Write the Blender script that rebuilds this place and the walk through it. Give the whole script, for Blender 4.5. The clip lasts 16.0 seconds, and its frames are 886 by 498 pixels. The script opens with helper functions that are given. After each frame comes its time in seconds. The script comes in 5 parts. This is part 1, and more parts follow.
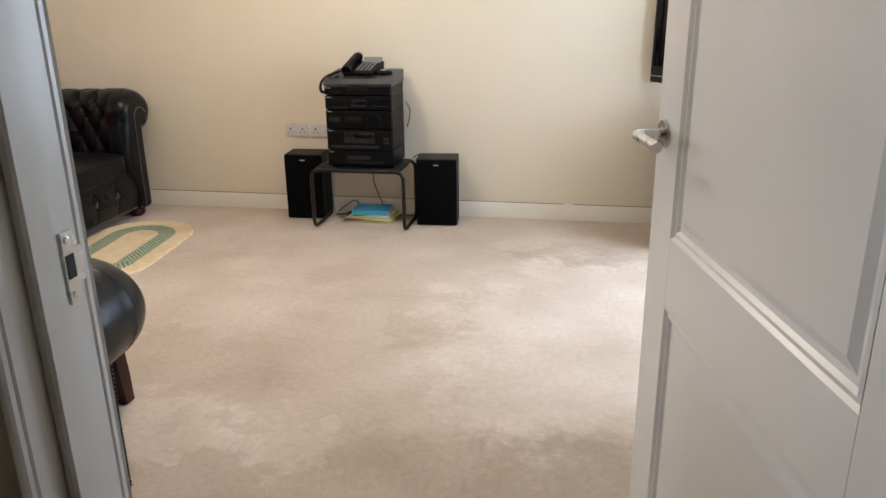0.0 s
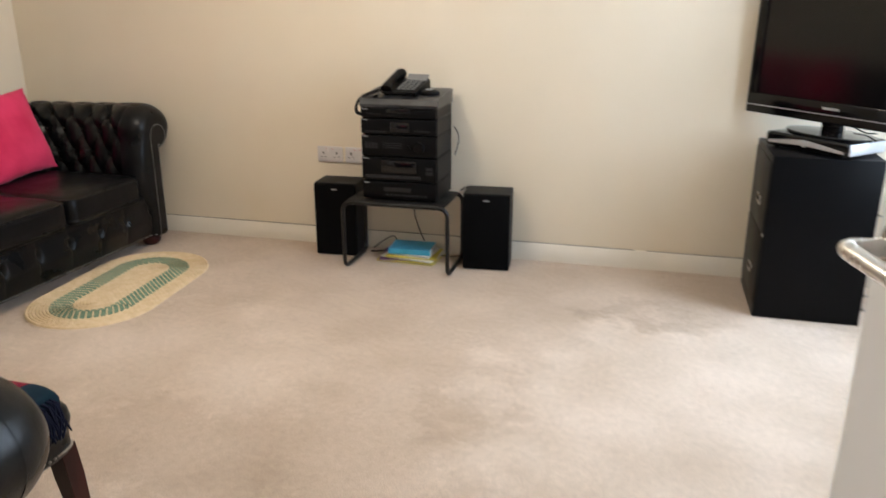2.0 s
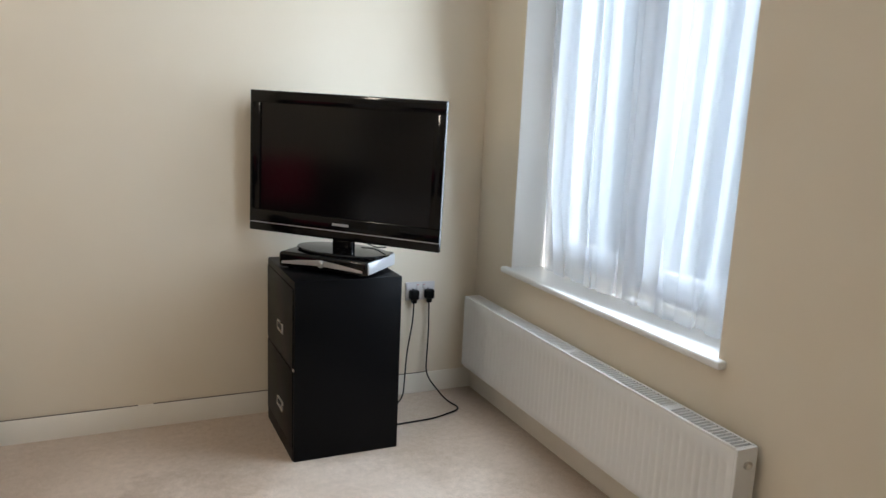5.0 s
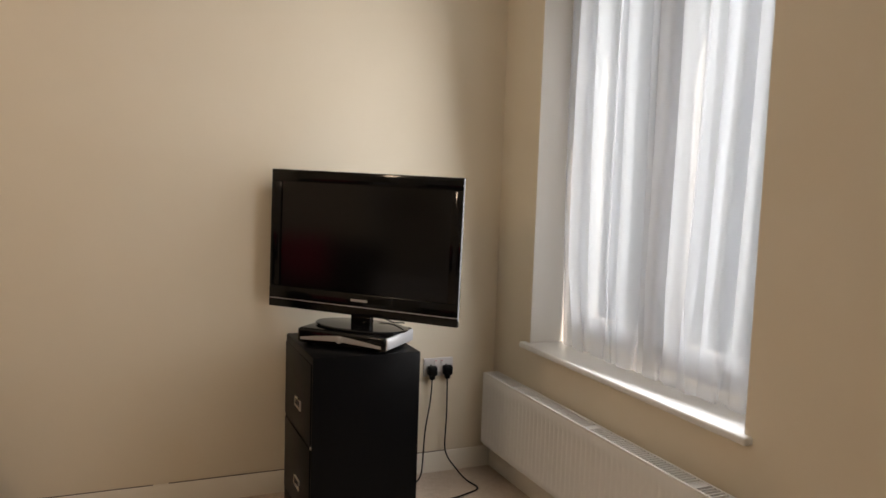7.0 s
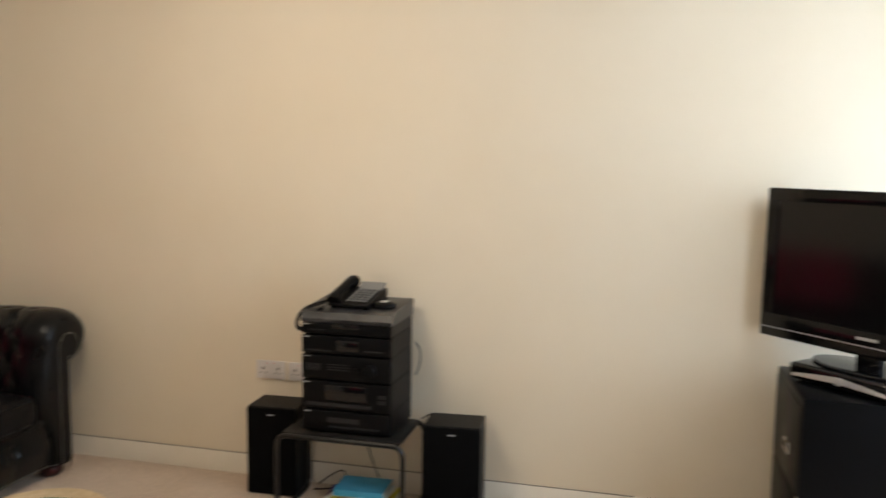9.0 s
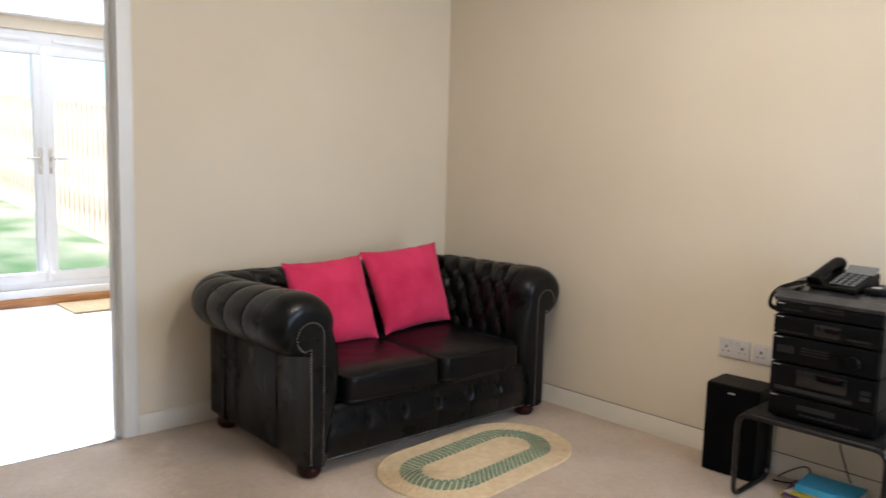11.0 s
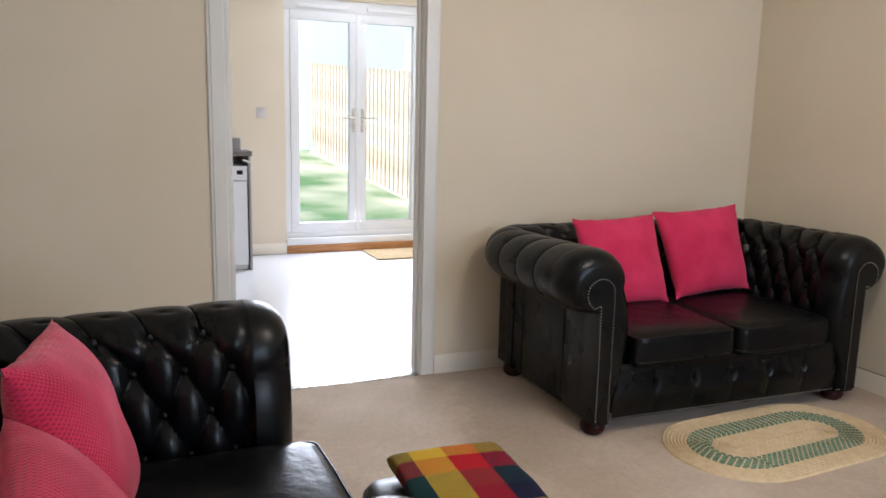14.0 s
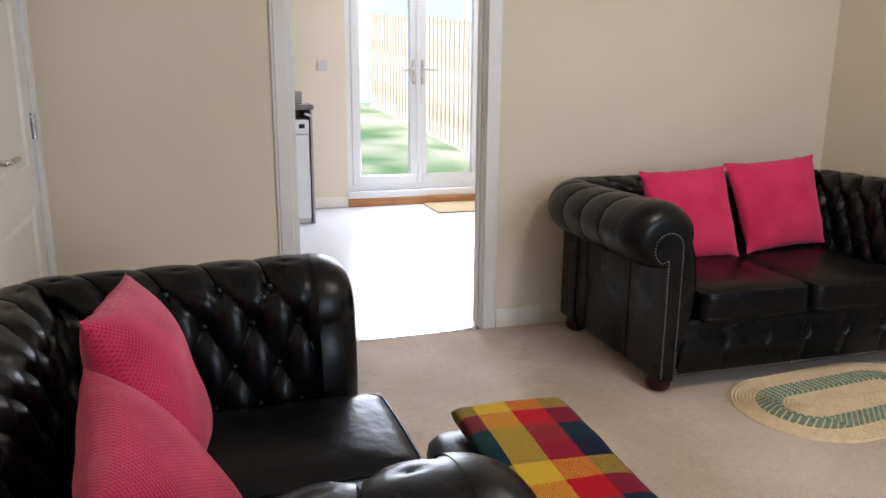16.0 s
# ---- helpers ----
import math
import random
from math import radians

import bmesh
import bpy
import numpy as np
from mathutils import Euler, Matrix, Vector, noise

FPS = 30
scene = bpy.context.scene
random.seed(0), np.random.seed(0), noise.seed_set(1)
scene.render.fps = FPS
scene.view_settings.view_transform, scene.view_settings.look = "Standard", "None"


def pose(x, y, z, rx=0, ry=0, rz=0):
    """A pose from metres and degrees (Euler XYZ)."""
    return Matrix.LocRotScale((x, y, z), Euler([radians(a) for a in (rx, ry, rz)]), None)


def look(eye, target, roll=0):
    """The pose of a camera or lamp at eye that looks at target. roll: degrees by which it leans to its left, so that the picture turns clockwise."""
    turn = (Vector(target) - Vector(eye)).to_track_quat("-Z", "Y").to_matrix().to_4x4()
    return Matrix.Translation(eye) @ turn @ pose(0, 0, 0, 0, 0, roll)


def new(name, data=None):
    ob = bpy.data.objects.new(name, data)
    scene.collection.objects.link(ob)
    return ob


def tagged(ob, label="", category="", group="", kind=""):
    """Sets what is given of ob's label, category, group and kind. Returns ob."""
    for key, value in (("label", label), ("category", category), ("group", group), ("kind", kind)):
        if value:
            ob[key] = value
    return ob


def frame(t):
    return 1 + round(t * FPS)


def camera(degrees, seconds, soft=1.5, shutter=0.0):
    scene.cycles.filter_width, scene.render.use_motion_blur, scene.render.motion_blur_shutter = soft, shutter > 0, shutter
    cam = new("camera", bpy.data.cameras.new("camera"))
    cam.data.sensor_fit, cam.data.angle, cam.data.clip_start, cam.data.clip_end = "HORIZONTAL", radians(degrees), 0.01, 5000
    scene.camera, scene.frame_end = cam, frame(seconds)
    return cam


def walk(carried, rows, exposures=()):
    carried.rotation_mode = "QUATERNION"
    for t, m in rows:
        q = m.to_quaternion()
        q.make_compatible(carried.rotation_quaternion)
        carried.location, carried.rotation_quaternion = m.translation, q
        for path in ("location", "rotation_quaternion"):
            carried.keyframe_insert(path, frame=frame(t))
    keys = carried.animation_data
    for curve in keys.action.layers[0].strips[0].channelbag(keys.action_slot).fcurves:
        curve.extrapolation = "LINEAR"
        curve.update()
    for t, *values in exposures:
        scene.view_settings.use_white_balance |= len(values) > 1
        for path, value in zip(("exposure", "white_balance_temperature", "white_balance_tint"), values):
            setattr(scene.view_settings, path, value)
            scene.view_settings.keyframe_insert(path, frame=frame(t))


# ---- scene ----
cam = camera(60.3, 16.0, shutter=0.4)
PATH = [
    (0, (3.709, -4.485, 1.349), (3.357, -2.627, 0.696), -0.8),
    (0.5, (3.717, -4.445, 1.34), (3.339, -2.597, 0.675), -0.9),
    (1, (3.681, -4.304, 1.316), (3.293, -2.465, 0.631), -0.3),
    (1.5, (3.595, -4.065, 1.332), (3.214, -2.225, 0.647), -0.2),
    (2, (3.599, -3.854, 1.321), (3.115, -2.016, 0.699), 0.0),
    (2.5, (3.629, -3.575, 1.305), (2.962, -1.764, 0.779), 0.9),
    (3, (3.581, -3.44, 1.339), (3.013, -1.578, 0.88), 1.2),
    (3.5, (3.465, -3.3, 1.311), (3.296, -1.346, 0.92), 0.8),
    (4, (3.437, -3.226, 1.323), (3.724, -1.286, 0.931), 1.2),
    (4.5, (3.422, -3.215, 1.358), (4.046, -1.355, 0.969), 2.3),
    (5, (3.469, -3.199, 1.39), (4.297, -1.419, 1.004), 2.5),
    (7.5, (3.457, -3.211, 1.381), (4.206, -1.361, 1.245), 2.3),
    (8, (3.519, -3.195, 1.383), (3.927, -1.242, 1.249), 2.0),
    (8.5, (3.578, -3.19, 1.386), (3.539, -1.196, 1.236), 1.6),
    (9, (3.574, -3.183, 1.431), (3.083, -1.254, 1.235), 0.7),
    (9.5, (3.604, -3.15, 1.437), (2.739, -1.36, 1.222), 0.1),
    (10, (3.571, -3.198, 1.405), (2.472, -1.54, 1.2), 0.5),
    (12.5, (3.475, -3.339, 1.286), (1.741, -2.393, 0.973), 1.6),
    (13, (3.464, -3.338, 1.29), (1.695, -2.462, 0.968), 1.3),
    (13.5, (3.454, -3.339, 1.291), (1.657, -2.524, 0.961), 1.1),
    (14, (3.446, -3.341, 1.29), (1.626, -2.586, 0.946), 1.3),
    (14.5, (3.433, -3.343, 1.293), (1.597, -2.643, 0.923), 1.4),
    (15, (3.431, -3.358, 1.286), (1.583, -2.7, 0.899), 1.4),
    (15.5, (3.421, -3.351, 1.291), (1.569, -2.726, 0.87), 0.9),
    (16, (3.416, -3.344, 1.288), (1.567, -2.742, 0.821), 0.4),
]
EXPOSURES = [(0, 1.42, 5900, 10), (2, 1.4, 6000, 10), (3, 1.38, 6300, 10), (4, 1.05, 6300, 10), (5, 0.62, 6050, 10), (7.5, 0.12, 7900, 19), (8.5, 0.47, 8050, 17), (9, 1.05, 6400, 10), (10, 1.27, 5700, 10), (12.5, 1.03, 5780, 10), (16, 1.02, 5780, 13)]
walk(cam, [(t, look(eye, target, roll)) for t, eye, target, roll in PATH], EXPOSURES)

# ---- world, sun, exposure ----
world = bpy.data.worlds.new("world")
scene.world = world
world.use_nodes = True
wnt = world.node_tree
sky = wnt.nodes.new("ShaderNodeTexSky")
sky.sky_type, sky.sun_disc = "NISHITA", False
sky.sun_elevation, sky.sun_rotation = radians(52), radians(167)
wnt.nodes["Background"].inputs[1].default_value = 0.15
wnt.links.new(sky.outputs[0], wnt.nodes["Background"].inputs[0])

sun = new("sun", bpy.data.lights.new("sun", "SUN"))
sun.data.energy, sun.data.angle, sun.data.color = 5.0, radians(0.6), (1.0, 0.95, 0.88)
az, el = radians(167), radians(52)
sun.matrix_world = look((math.sin(az) * math.cos(el) * 30, math.cos(az) * math.cos(el) * 30, math.sin(el) * 30), (0, 0, 0))


def window_lamp(name, place, target, sx, sy, watts, color):
    lamp = new(name, bpy.data.lights.new(name, "AREA"))
    lamp.data.shape, lamp.data.size, lamp.data.size_y = "RECTANGLE", sx, sy
    lamp.data.energy, lamp.data.color = watts, color
    lamp.matrix_world = look(place, target)
    return lamp


window_lamp("window_daylight", (5.055, -0.96, 1.45), (0, -1.5, 0.80), 1.2, 1.5, 18.5, (0.78, 0.89, 1.0))
window_lamp("garden_door_daylight", (-3.50, -1.33, 1.25), (0, -1.45, 1.0), 1.25, 2.0, 44, (0.94, 0.95, 1.0))
window_lamp("street_daylight", (5.75, -0.96, 1.6), (5.2, -0.96, 1.5), 1.6, 1.9, 38, (0.84, 0.92, 1.0))
# unseen warm lamp, inferred from the stereo's shadow, placed to even the walls
ceiling_bulb = new("ceiling_bulb", bpy.data.lights.new("ceiling_bulb", "POINT"))
ceiling_bulb.data.energy, ceiling_bulb.data.shadow_soft_size, ceiling_bulb.data.color = 17, 0.11, (1.0, 0.85, 0.66)
ceiling_bulb.location = (2.15, -1.6, 2.13)


# ---- node helpers and materials ----
def material(name, color, rough=0.6, metal=0.0, spec=0.5):
    m = bpy.data.materials.new(name)
    m.use_nodes = True
    b = m.node_tree.nodes["Principled BSDF"]
    b.inputs["Base Color"].default_value = (*color, 1)
    b.inputs["Roughness"].default_value = rough
    b.inputs["Metallic"].default_value = metal
    b.inputs["Specular IOR Level"].default_value = spec
    return m


def node(m, kind, **inputs):
    n = m.node_tree.nodes.new(kind)
    for k, v in inputs.items():
        n.inputs[k.replace("_", " ")].default_value = v
    return n


def link(m, a, b):
    m.node_tree.links.new(a, b)


def ramp(m, fac, stops, hard=False):
    n = m.node_tree.nodes.new("ShaderNodeValToRGB")
    if hard:
        n.color_ramp.interpolation = "CONSTANT"
    while len(n.color_ramp.elements) < len(stops):
        n.color_ramp.elements.new(0.5)
    for e, (p, c) in zip(n.color_ramp.elements, stops):
        e.position, e.color = p, (*c, 1)
    link(m, fac, n.inputs[0])
    return n


def coords(m, scale=(1, 1, 1)):
    tc = m.node_tree.nodes.new("ShaderNodeTexCoord")
    mp = m.node_tree.nodes.new("ShaderNodeMapping")
    mp.inputs["Scale"].default_value = scale
    link(m, tc.outputs["Object"], mp.inputs["Vector"])
    return mp.outputs[0]


def vary(m, lo, hi, scale, detail=4, vector=None, at=(0.35, 0.65)):
    """Base colour drifting between two tones."""
    n = node(m, "ShaderNodeTexNoise", Scale=scale, Detail=detail)
    link(m, vector or coords(m), n.inputs["Vector"])
    r = ramp(m, n.outputs["Fac"], [(at[0], lo), (at[1], hi)])
    link(m, r.outputs[0], m.node_tree.nodes["Principled BSDF"].inputs["Base Color"])
    return r


def bump(m, height, strength, distance=0.002):
    b = node(m, "ShaderNodeBump", Strength=strength, Distance=distance)
    link(m, height, b.inputs["Height"])
    old = m.node_tree.nodes["Principled BSDF"].inputs["Normal"]
    if old.links:
        link(m, old.links[0].from_socket, b.inputs["Normal"])
    link(m, b.outputs[0], old)


def noise_bump(m, scale, strength, distance=0.002, detail=3):
    n = node(m, "ShaderNodeTexNoise", Scale=scale, Detail=detail)
    link(m, coords(m), n.inputs["Vector"])
    bump(m, n.outputs["Fac"], strength, distance)


def rough_vary(m, lo, hi, scale):
    n = node(m, "ShaderNodeTexNoise", Scale=scale, Detail=4)
    link(m, coords(m), n.inputs["Vector"])
    r = node(m, "ShaderNodeMapRange")
    r.inputs["To Min"].default_value, r.inputs["To Max"].default_value = lo, hi
    link(m, n.outputs["Fac"], r.inputs["Value"])
    link(m, r.outputs[0], m.node_tree.nodes["Principled BSDF"].inputs["Roughness"])


WALL = material("cream_emulsion", (0.76, 0.67, 0.53), 0.85, spec=0.2)
vary(WALL, (0.75, 0.66, 0.52), (0.78, 0.695, 0.56), 1.3)
noise_bump(WALL, 260, 0.10, 0.001)
CEIL = material("white_ceiling_paint", (0.82, 0.80, 0.76), 0.9, spec=0.1)
noise_bump(CEIL, 200, 0.1, 0.001)
GLOSS = material("white_gloss_paint", (0.80, 0.79, 0.77), 0.28)
vary(GLOSS, (0.78, 0.77, 0.74), (0.82, 0.81, 0.79), 3)
noise_bump(GLOSS, 45, 0.05, 0.001)

SKIRT = material("cream_white_skirting_paint", (0.78, 0.72, 0.62), 0.35)
vary(SKIRT, (0.76, 0.70, 0.60), (0.80, 0.745, 0.65), 3)

CARPET = material("beige_pile_carpet", (0.55, 0.45, 0.37), 0.95, spec=0.1)
cv = coords(CARPET)
c_patch = node(CARPET, "ShaderNodeTexNoise", Scale=2.4, Detail=4, Roughness=0.5, Distortion=0.0)
link(CARPET, cv, c_patch.inputs["Vector"])
c_pile = node(CARPET, "ShaderNodeTexNoise", Scale=330, Detail=2)
link(CARPET, cv, c_pile.inputs["Vector"])
c_a = ramp(CARPET, c_patch.outputs["Fac"], [(0.34, (0.54, 0.432, 0.335)), (0.66, (0.645, 0.53, 0.43))])
c_b = ramp(CARPET, c_pile.outputs["Fac"], [(0.3, (0.74, 0.74, 0.74)), (0.65, (1.12, 1.12, 1.12))])
c_mid = node(CARPET, "ShaderNodeTexNoise", Scale=38, Detail=5, Roughness=0.7)
link(CARPET, cv, c_mid.inputs["Vector"])
c_c = ramp(CARPET, c_mid.outputs["Fac"], [(0.32, (0.91, 0.90, 0.89)), (0.68, (1.08, 1.08, 1.08))])
c_scuff = node(CARPET, "ShaderNodeTexNoise", Scale=0.9, Detail=7, Roughness=0.72)
link(CARPET, cv, c_scuff.inputs["Vector"])
c_rag = node(CARPET, "ShaderNodeTexNoise", Scale=3.2, Detail=9, Roughness=0.74)
link(CARPET, cv, c_rag.inputs["Vector"])


def vmath(m, op, a, b):
    n = m.node_tree.nodes.new("ShaderNodeVectorMath")
    n.operation = op
    for k, v in enumerate((a, b)):
        if isinstance(v, tuple):
            n.inputs[k].default_value = v
        else:
            link(m, v, n.inputs[k])
    return n


def smath(m, op, a, b):
    n = m.node_tree.nodes.new("ShaderNodeMath")
    n.operation = op
    for k, v in enumerate((a, b)):
        if isinstance(v, (int, float)):
            n.inputs[k].default_value = v
        else:
            link(m, v, n.inputs[k])
    return n.outputs[0]


c_push = vmath(CARPET, "SUBTRACT", c_rag.outputs["Color"], (0.5, 0.5, 0.5)).outputs[0]
c_push = vmath(CARPET, "MULTIPLY", c_push, (1.1, 1.1, 0.0)).outputs[0]
c_where = vmath(CARPET, "ADD", cv, c_push).outputs[0]
# brushed pile plus painted daylight: centre, half sizes, lift (light with pile, dark against)
BRUSHED_AND_LIT = [((3.66, -1.60), (0.58, 0.75), 1.0), ((4.15, -0.98), (0.60, 0.45), 1.0), ((2.58, -2.55), (0.36, 0.17), 0.8), ((0.42, -2.42), (0.60, 0.45), 1.0),
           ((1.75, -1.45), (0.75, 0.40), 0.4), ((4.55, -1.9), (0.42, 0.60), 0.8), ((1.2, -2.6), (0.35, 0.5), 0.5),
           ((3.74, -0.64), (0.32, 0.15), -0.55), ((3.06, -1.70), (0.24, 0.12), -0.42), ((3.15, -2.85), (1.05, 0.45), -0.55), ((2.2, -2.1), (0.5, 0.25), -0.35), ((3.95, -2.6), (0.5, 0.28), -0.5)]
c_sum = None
for (px, py), (rx, ry), lift in BRUSHED_AND_LIT:
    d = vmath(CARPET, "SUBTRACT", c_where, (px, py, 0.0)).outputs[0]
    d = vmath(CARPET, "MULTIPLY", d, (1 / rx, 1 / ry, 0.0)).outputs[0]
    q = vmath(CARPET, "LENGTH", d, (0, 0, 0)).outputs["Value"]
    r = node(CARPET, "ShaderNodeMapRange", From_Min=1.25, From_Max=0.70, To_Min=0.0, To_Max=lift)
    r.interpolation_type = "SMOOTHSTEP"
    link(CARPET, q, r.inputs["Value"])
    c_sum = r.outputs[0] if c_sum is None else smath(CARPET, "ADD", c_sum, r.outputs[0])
c_lay_light = smath(CARPET, "ADD", smath(CARPET, "MULTIPLY", c_sum, 0.36), smath(CARPET, "ADD", smath(CARPET, "MULTIPLY", c_scuff.outputs["Fac"], 0.35), 0.26))
# blue-white top of the ramp puts window and doorway daylight into the pile
c_d = ramp(CARPET, c_lay_light, [(0.10, (0.70, 0.665, 0.62)), (0.42, (0.93, 0.915, 0.895)), (0.80, (1.16, 1.19, 1.23))])
c_m1 = node(CARPET, "ShaderNodeMix")
c_m1.data_type, c_m1.blend_type = "RGBA", "MULTIPLY"
c_m1.inputs[0].default_value = 1.0
link(CARPET, c_a.outputs[0], c_m1.inputs[6])
link(CARPET, c_c.outputs[0], c_m1.inputs[7])
c_m2 = node(CARPET, "ShaderNodeMix")
c_m2.data_type, c_m2.blend_type = "RGBA", "MULTIPLY"
c_m2.inputs[0].default_value = 1.0
link(CARPET, c_m1.outputs[2], c_m2.inputs[6])
link(CARPET, c_d.outputs[0], c_m2.inputs[7])
c_mix = node(CARPET, "ShaderNodeMix")
c_mix.data_type, c_mix.blend_type = "RGBA", "MULTIPLY"
c_mix.inputs[0].default_value = 1.0
link(CARPET, c_m2.outputs[2], c_mix.inputs[6])
link(CARPET, c_b.outputs[0], c_mix.inputs[7])
link(CARPET, c_mix.outputs[2], CARPET.node_tree.nodes["Principled BSDF"].inputs["Base Color"])
CARPET.node_tree.nodes["Principled BSDF"].inputs["Sheen Weight"].default_value = 0.15
bump(CARPET, c_pile.outputs["Fac"], 0.6, 0.004)

LEATHER = material("black_leather", (0.005, 0.0055, 0.0065), 0.3, spec=0.24)
vary(LEATHER, (0.0025, 0.003, 0.0035), (0.005, 0.0055, 0.0065), 9)
lv = node(LEATHER, "ShaderNodeTexVoronoi", Scale=420)
link(LEATHER, coords(LEATHER), lv.inputs["Vector"])
bump(LEATHER, lv.outputs["Distance"], 0.12, 0.001)
noise_bump(LEATHER, 14, 0.22, 0.010)
rough_vary(LEATHER, 0.20, 0.38, 7)
LEATHER_SEAT = material("black_seat_leather", (0.005, 0.005, 0.006), 0.3, spec=0.21)
vary(LEATHER_SEAT, (0.0025, 0.003, 0.0035), (0.005, 0.005, 0.006), 6)
noise_bump(LEATHER_SEAT, 9, 0.35, 0.015, 5)
noise_bump(LEATHER_SEAT, 380, 0.08, 0.001)
rough_vary(LEATHER_SEAT, 0.23, 0.40, 5)
MAHOGANY = material("dark_red_mahogany", (0.035, 0.007, 0.006), 0.3, spec=0.2)
vary(MAHOGANY, (0.016, 0.004, 0.004), (0.05, 0.009, 0.008), 14, vector=coords(MAHOGANY, (1, 1, 0.12)))
NAIL = material("pewter_upholstery_nail", (0.42, 0.41, 0.39), 0.3, 1.0)

PINK = material("pink_velvet", (0.62, 0.03, 0.12), 0.85, spec=0.2)
vary(PINK, (0.57, 0.023, 0.085), (0.70, 0.042, 0.13), 6)
PINK.node_tree.nodes["Principled BSDF"].inputs["Sheen Weight"].default_value = 0.35
PINK.node_tree.nodes["Principled BSDF"].inputs["Sheen Tint"].default_value = (1, 0.4, 0.5, 1)
noise_bump(PINK, 120, 0.25, 0.002)
PINK_WAFFLE = material("pink_waffle_weave", (0.62, 0.03, 0.11), 0.9, spec=0.15)
vary(PINK_WAFFLE, (0.55, 0.022, 0.08), (0.72, 0.048, 0.13), 7)
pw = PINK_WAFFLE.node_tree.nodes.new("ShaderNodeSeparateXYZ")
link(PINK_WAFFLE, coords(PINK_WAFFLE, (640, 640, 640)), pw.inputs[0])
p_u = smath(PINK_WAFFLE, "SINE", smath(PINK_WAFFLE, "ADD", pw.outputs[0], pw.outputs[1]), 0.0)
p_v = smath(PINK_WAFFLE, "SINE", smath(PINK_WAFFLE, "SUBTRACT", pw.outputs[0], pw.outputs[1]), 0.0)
# darker pits put the shade of the weave's hollows into the colour
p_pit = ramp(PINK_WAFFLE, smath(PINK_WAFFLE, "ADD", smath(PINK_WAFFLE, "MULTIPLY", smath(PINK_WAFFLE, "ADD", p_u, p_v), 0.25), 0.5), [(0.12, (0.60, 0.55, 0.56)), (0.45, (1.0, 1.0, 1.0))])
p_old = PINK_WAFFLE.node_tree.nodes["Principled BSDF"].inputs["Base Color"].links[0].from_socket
p_shade = node(PINK_WAFFLE, "ShaderNodeMix")
p_shade.data_type, p_shade.blend_type = "RGBA", "MULTIPLY"
p_shade.inputs[0].default_value = 1.0
link(PINK_WAFFLE, p_old, p_shade.inputs[6])
link(PINK_WAFFLE, p_pit.outputs[0], p_shade.inputs[7])
link(PINK_WAFFLE, p_shade.outputs[2], PINK_WAFFLE.node_tree.nodes["Principled BSDF"].inputs["Base Color"])
bump(PINK_WAFFLE, p_pit.outputs[0], 0.8, 0.004)
PINK_WAFFLE.node_tree.nodes["Principled BSDF"].inputs["Sheen Weight"].default_value = 0.25

BLACK_PLASTIC = material("black_satin_plastic", (0.0035, 0.0035, 0.004), 0.38, spec=0.12)
noise_bump(BLACK_PLASTIC, 300, 0.06, 0.001)
BLACK_GLOSS = material("black_gloss_plastic", (0.004, 0.004, 0.0045), 0.1, spec=0.3)
SCREEN = material("dark_tv_screen", (0.004, 0.004, 0.0045), 0.1, spec=0.4)
rough_vary(SCREEN, 0.10, 0.14, 3)
SMOKED = material("dusty_smoked_lid", (0.03, 0.03, 0.032), 0.3)
vary(SMOKED, (0.012, 0.012, 0.013), (0.045, 0.045, 0.047), 12)
GRILLE = material("black_speaker_cloth", (0.004, 0.004, 0.0045), 0.95, spec=0.05)
noise_bump(GRILLE, 500, 0.3, 0.001)
VINYL = material("black_ash_vinyl", (0.012, 0.012, 0.012), 0.5, spec=0.18)
vary(VINYL, (0.005, 0.005, 0.005), (0.014, 0.0135, 0.013), 40, vector=coords(VINYL, (1, 1, 0.06)))
BLACK_TUBE = material("black_painted_steel", (0.009, 0.0085, 0.008), 0.3, spec=0.35)
STEEL_BLACK = material("black_powder_coat_steel", (0.0035, 0.0037, 0.0045), 0.36, spec=0.10)
noise_bump(STEEL_BLACK, 420, 0.12, 0.001)
rough_vary(STEEL_BLACK, 0.3, 0.44, 4)
STEEL = material("brushed_steel", (0.62, 0.61, 0.59), 0.28, 1.0)
rough_vary(STEEL, 0.2, 0.34, 30)
SILVER = material("silver_plastic", (0.55, 0.56, 0.58), 0.35, 0.4)
KEY_GREY = material("grey_phone_keys", (0.20, 0.20, 0.20), 0.5)
GAP = material("dark_gap_shade", (0.09, 0.07, 0.05), 0.9)
GREY_MARK = material("pale_grey_print", (0.42, 0.42, 0.42), 0.6)
DIM_MARK = material("dim_grey_print", (0.022, 0.022, 0.023), 0.5, spec=0.2)
DISPLAY = material("dark_display_window", (0.004, 0.004, 0.005), 0.05)
WHITE_PLASTIC = material("white_plastic", (0.64, 0.61, 0.60), 0.4)
SOCKET_DARK = material("socket_slot_black", (0.01, 0.01, 0.01), 0.7)
RED_MARK = material("red_switch_mark", (0.5, 0.02, 0.02), 0.5)
PAPER = material("white_paper", (0.75, 0.73, 0.68), 0.8)
BLUE_CARD = material("turquoise_folder_card", (0.07, 0.40, 0.62), 0.55)
vary(BLUE_CARD, (0.06, 0.37, 0.58), (0.08, 0.43, 0.66), 12)
YELLOW_CARD = material("yellow_magazine_cover", (0.62, 0.52, 0.05), 0.45)
PURPLE_CARD = material("purple_booklet_cover", (0.11, 0.03, 0.14), 0.5)
RADIATOR = material("white_radiator_enamel", (0.78, 0.77, 0.75), 0.3)
noise_bump(RADIATOR, 30, 0.03, 0.001)
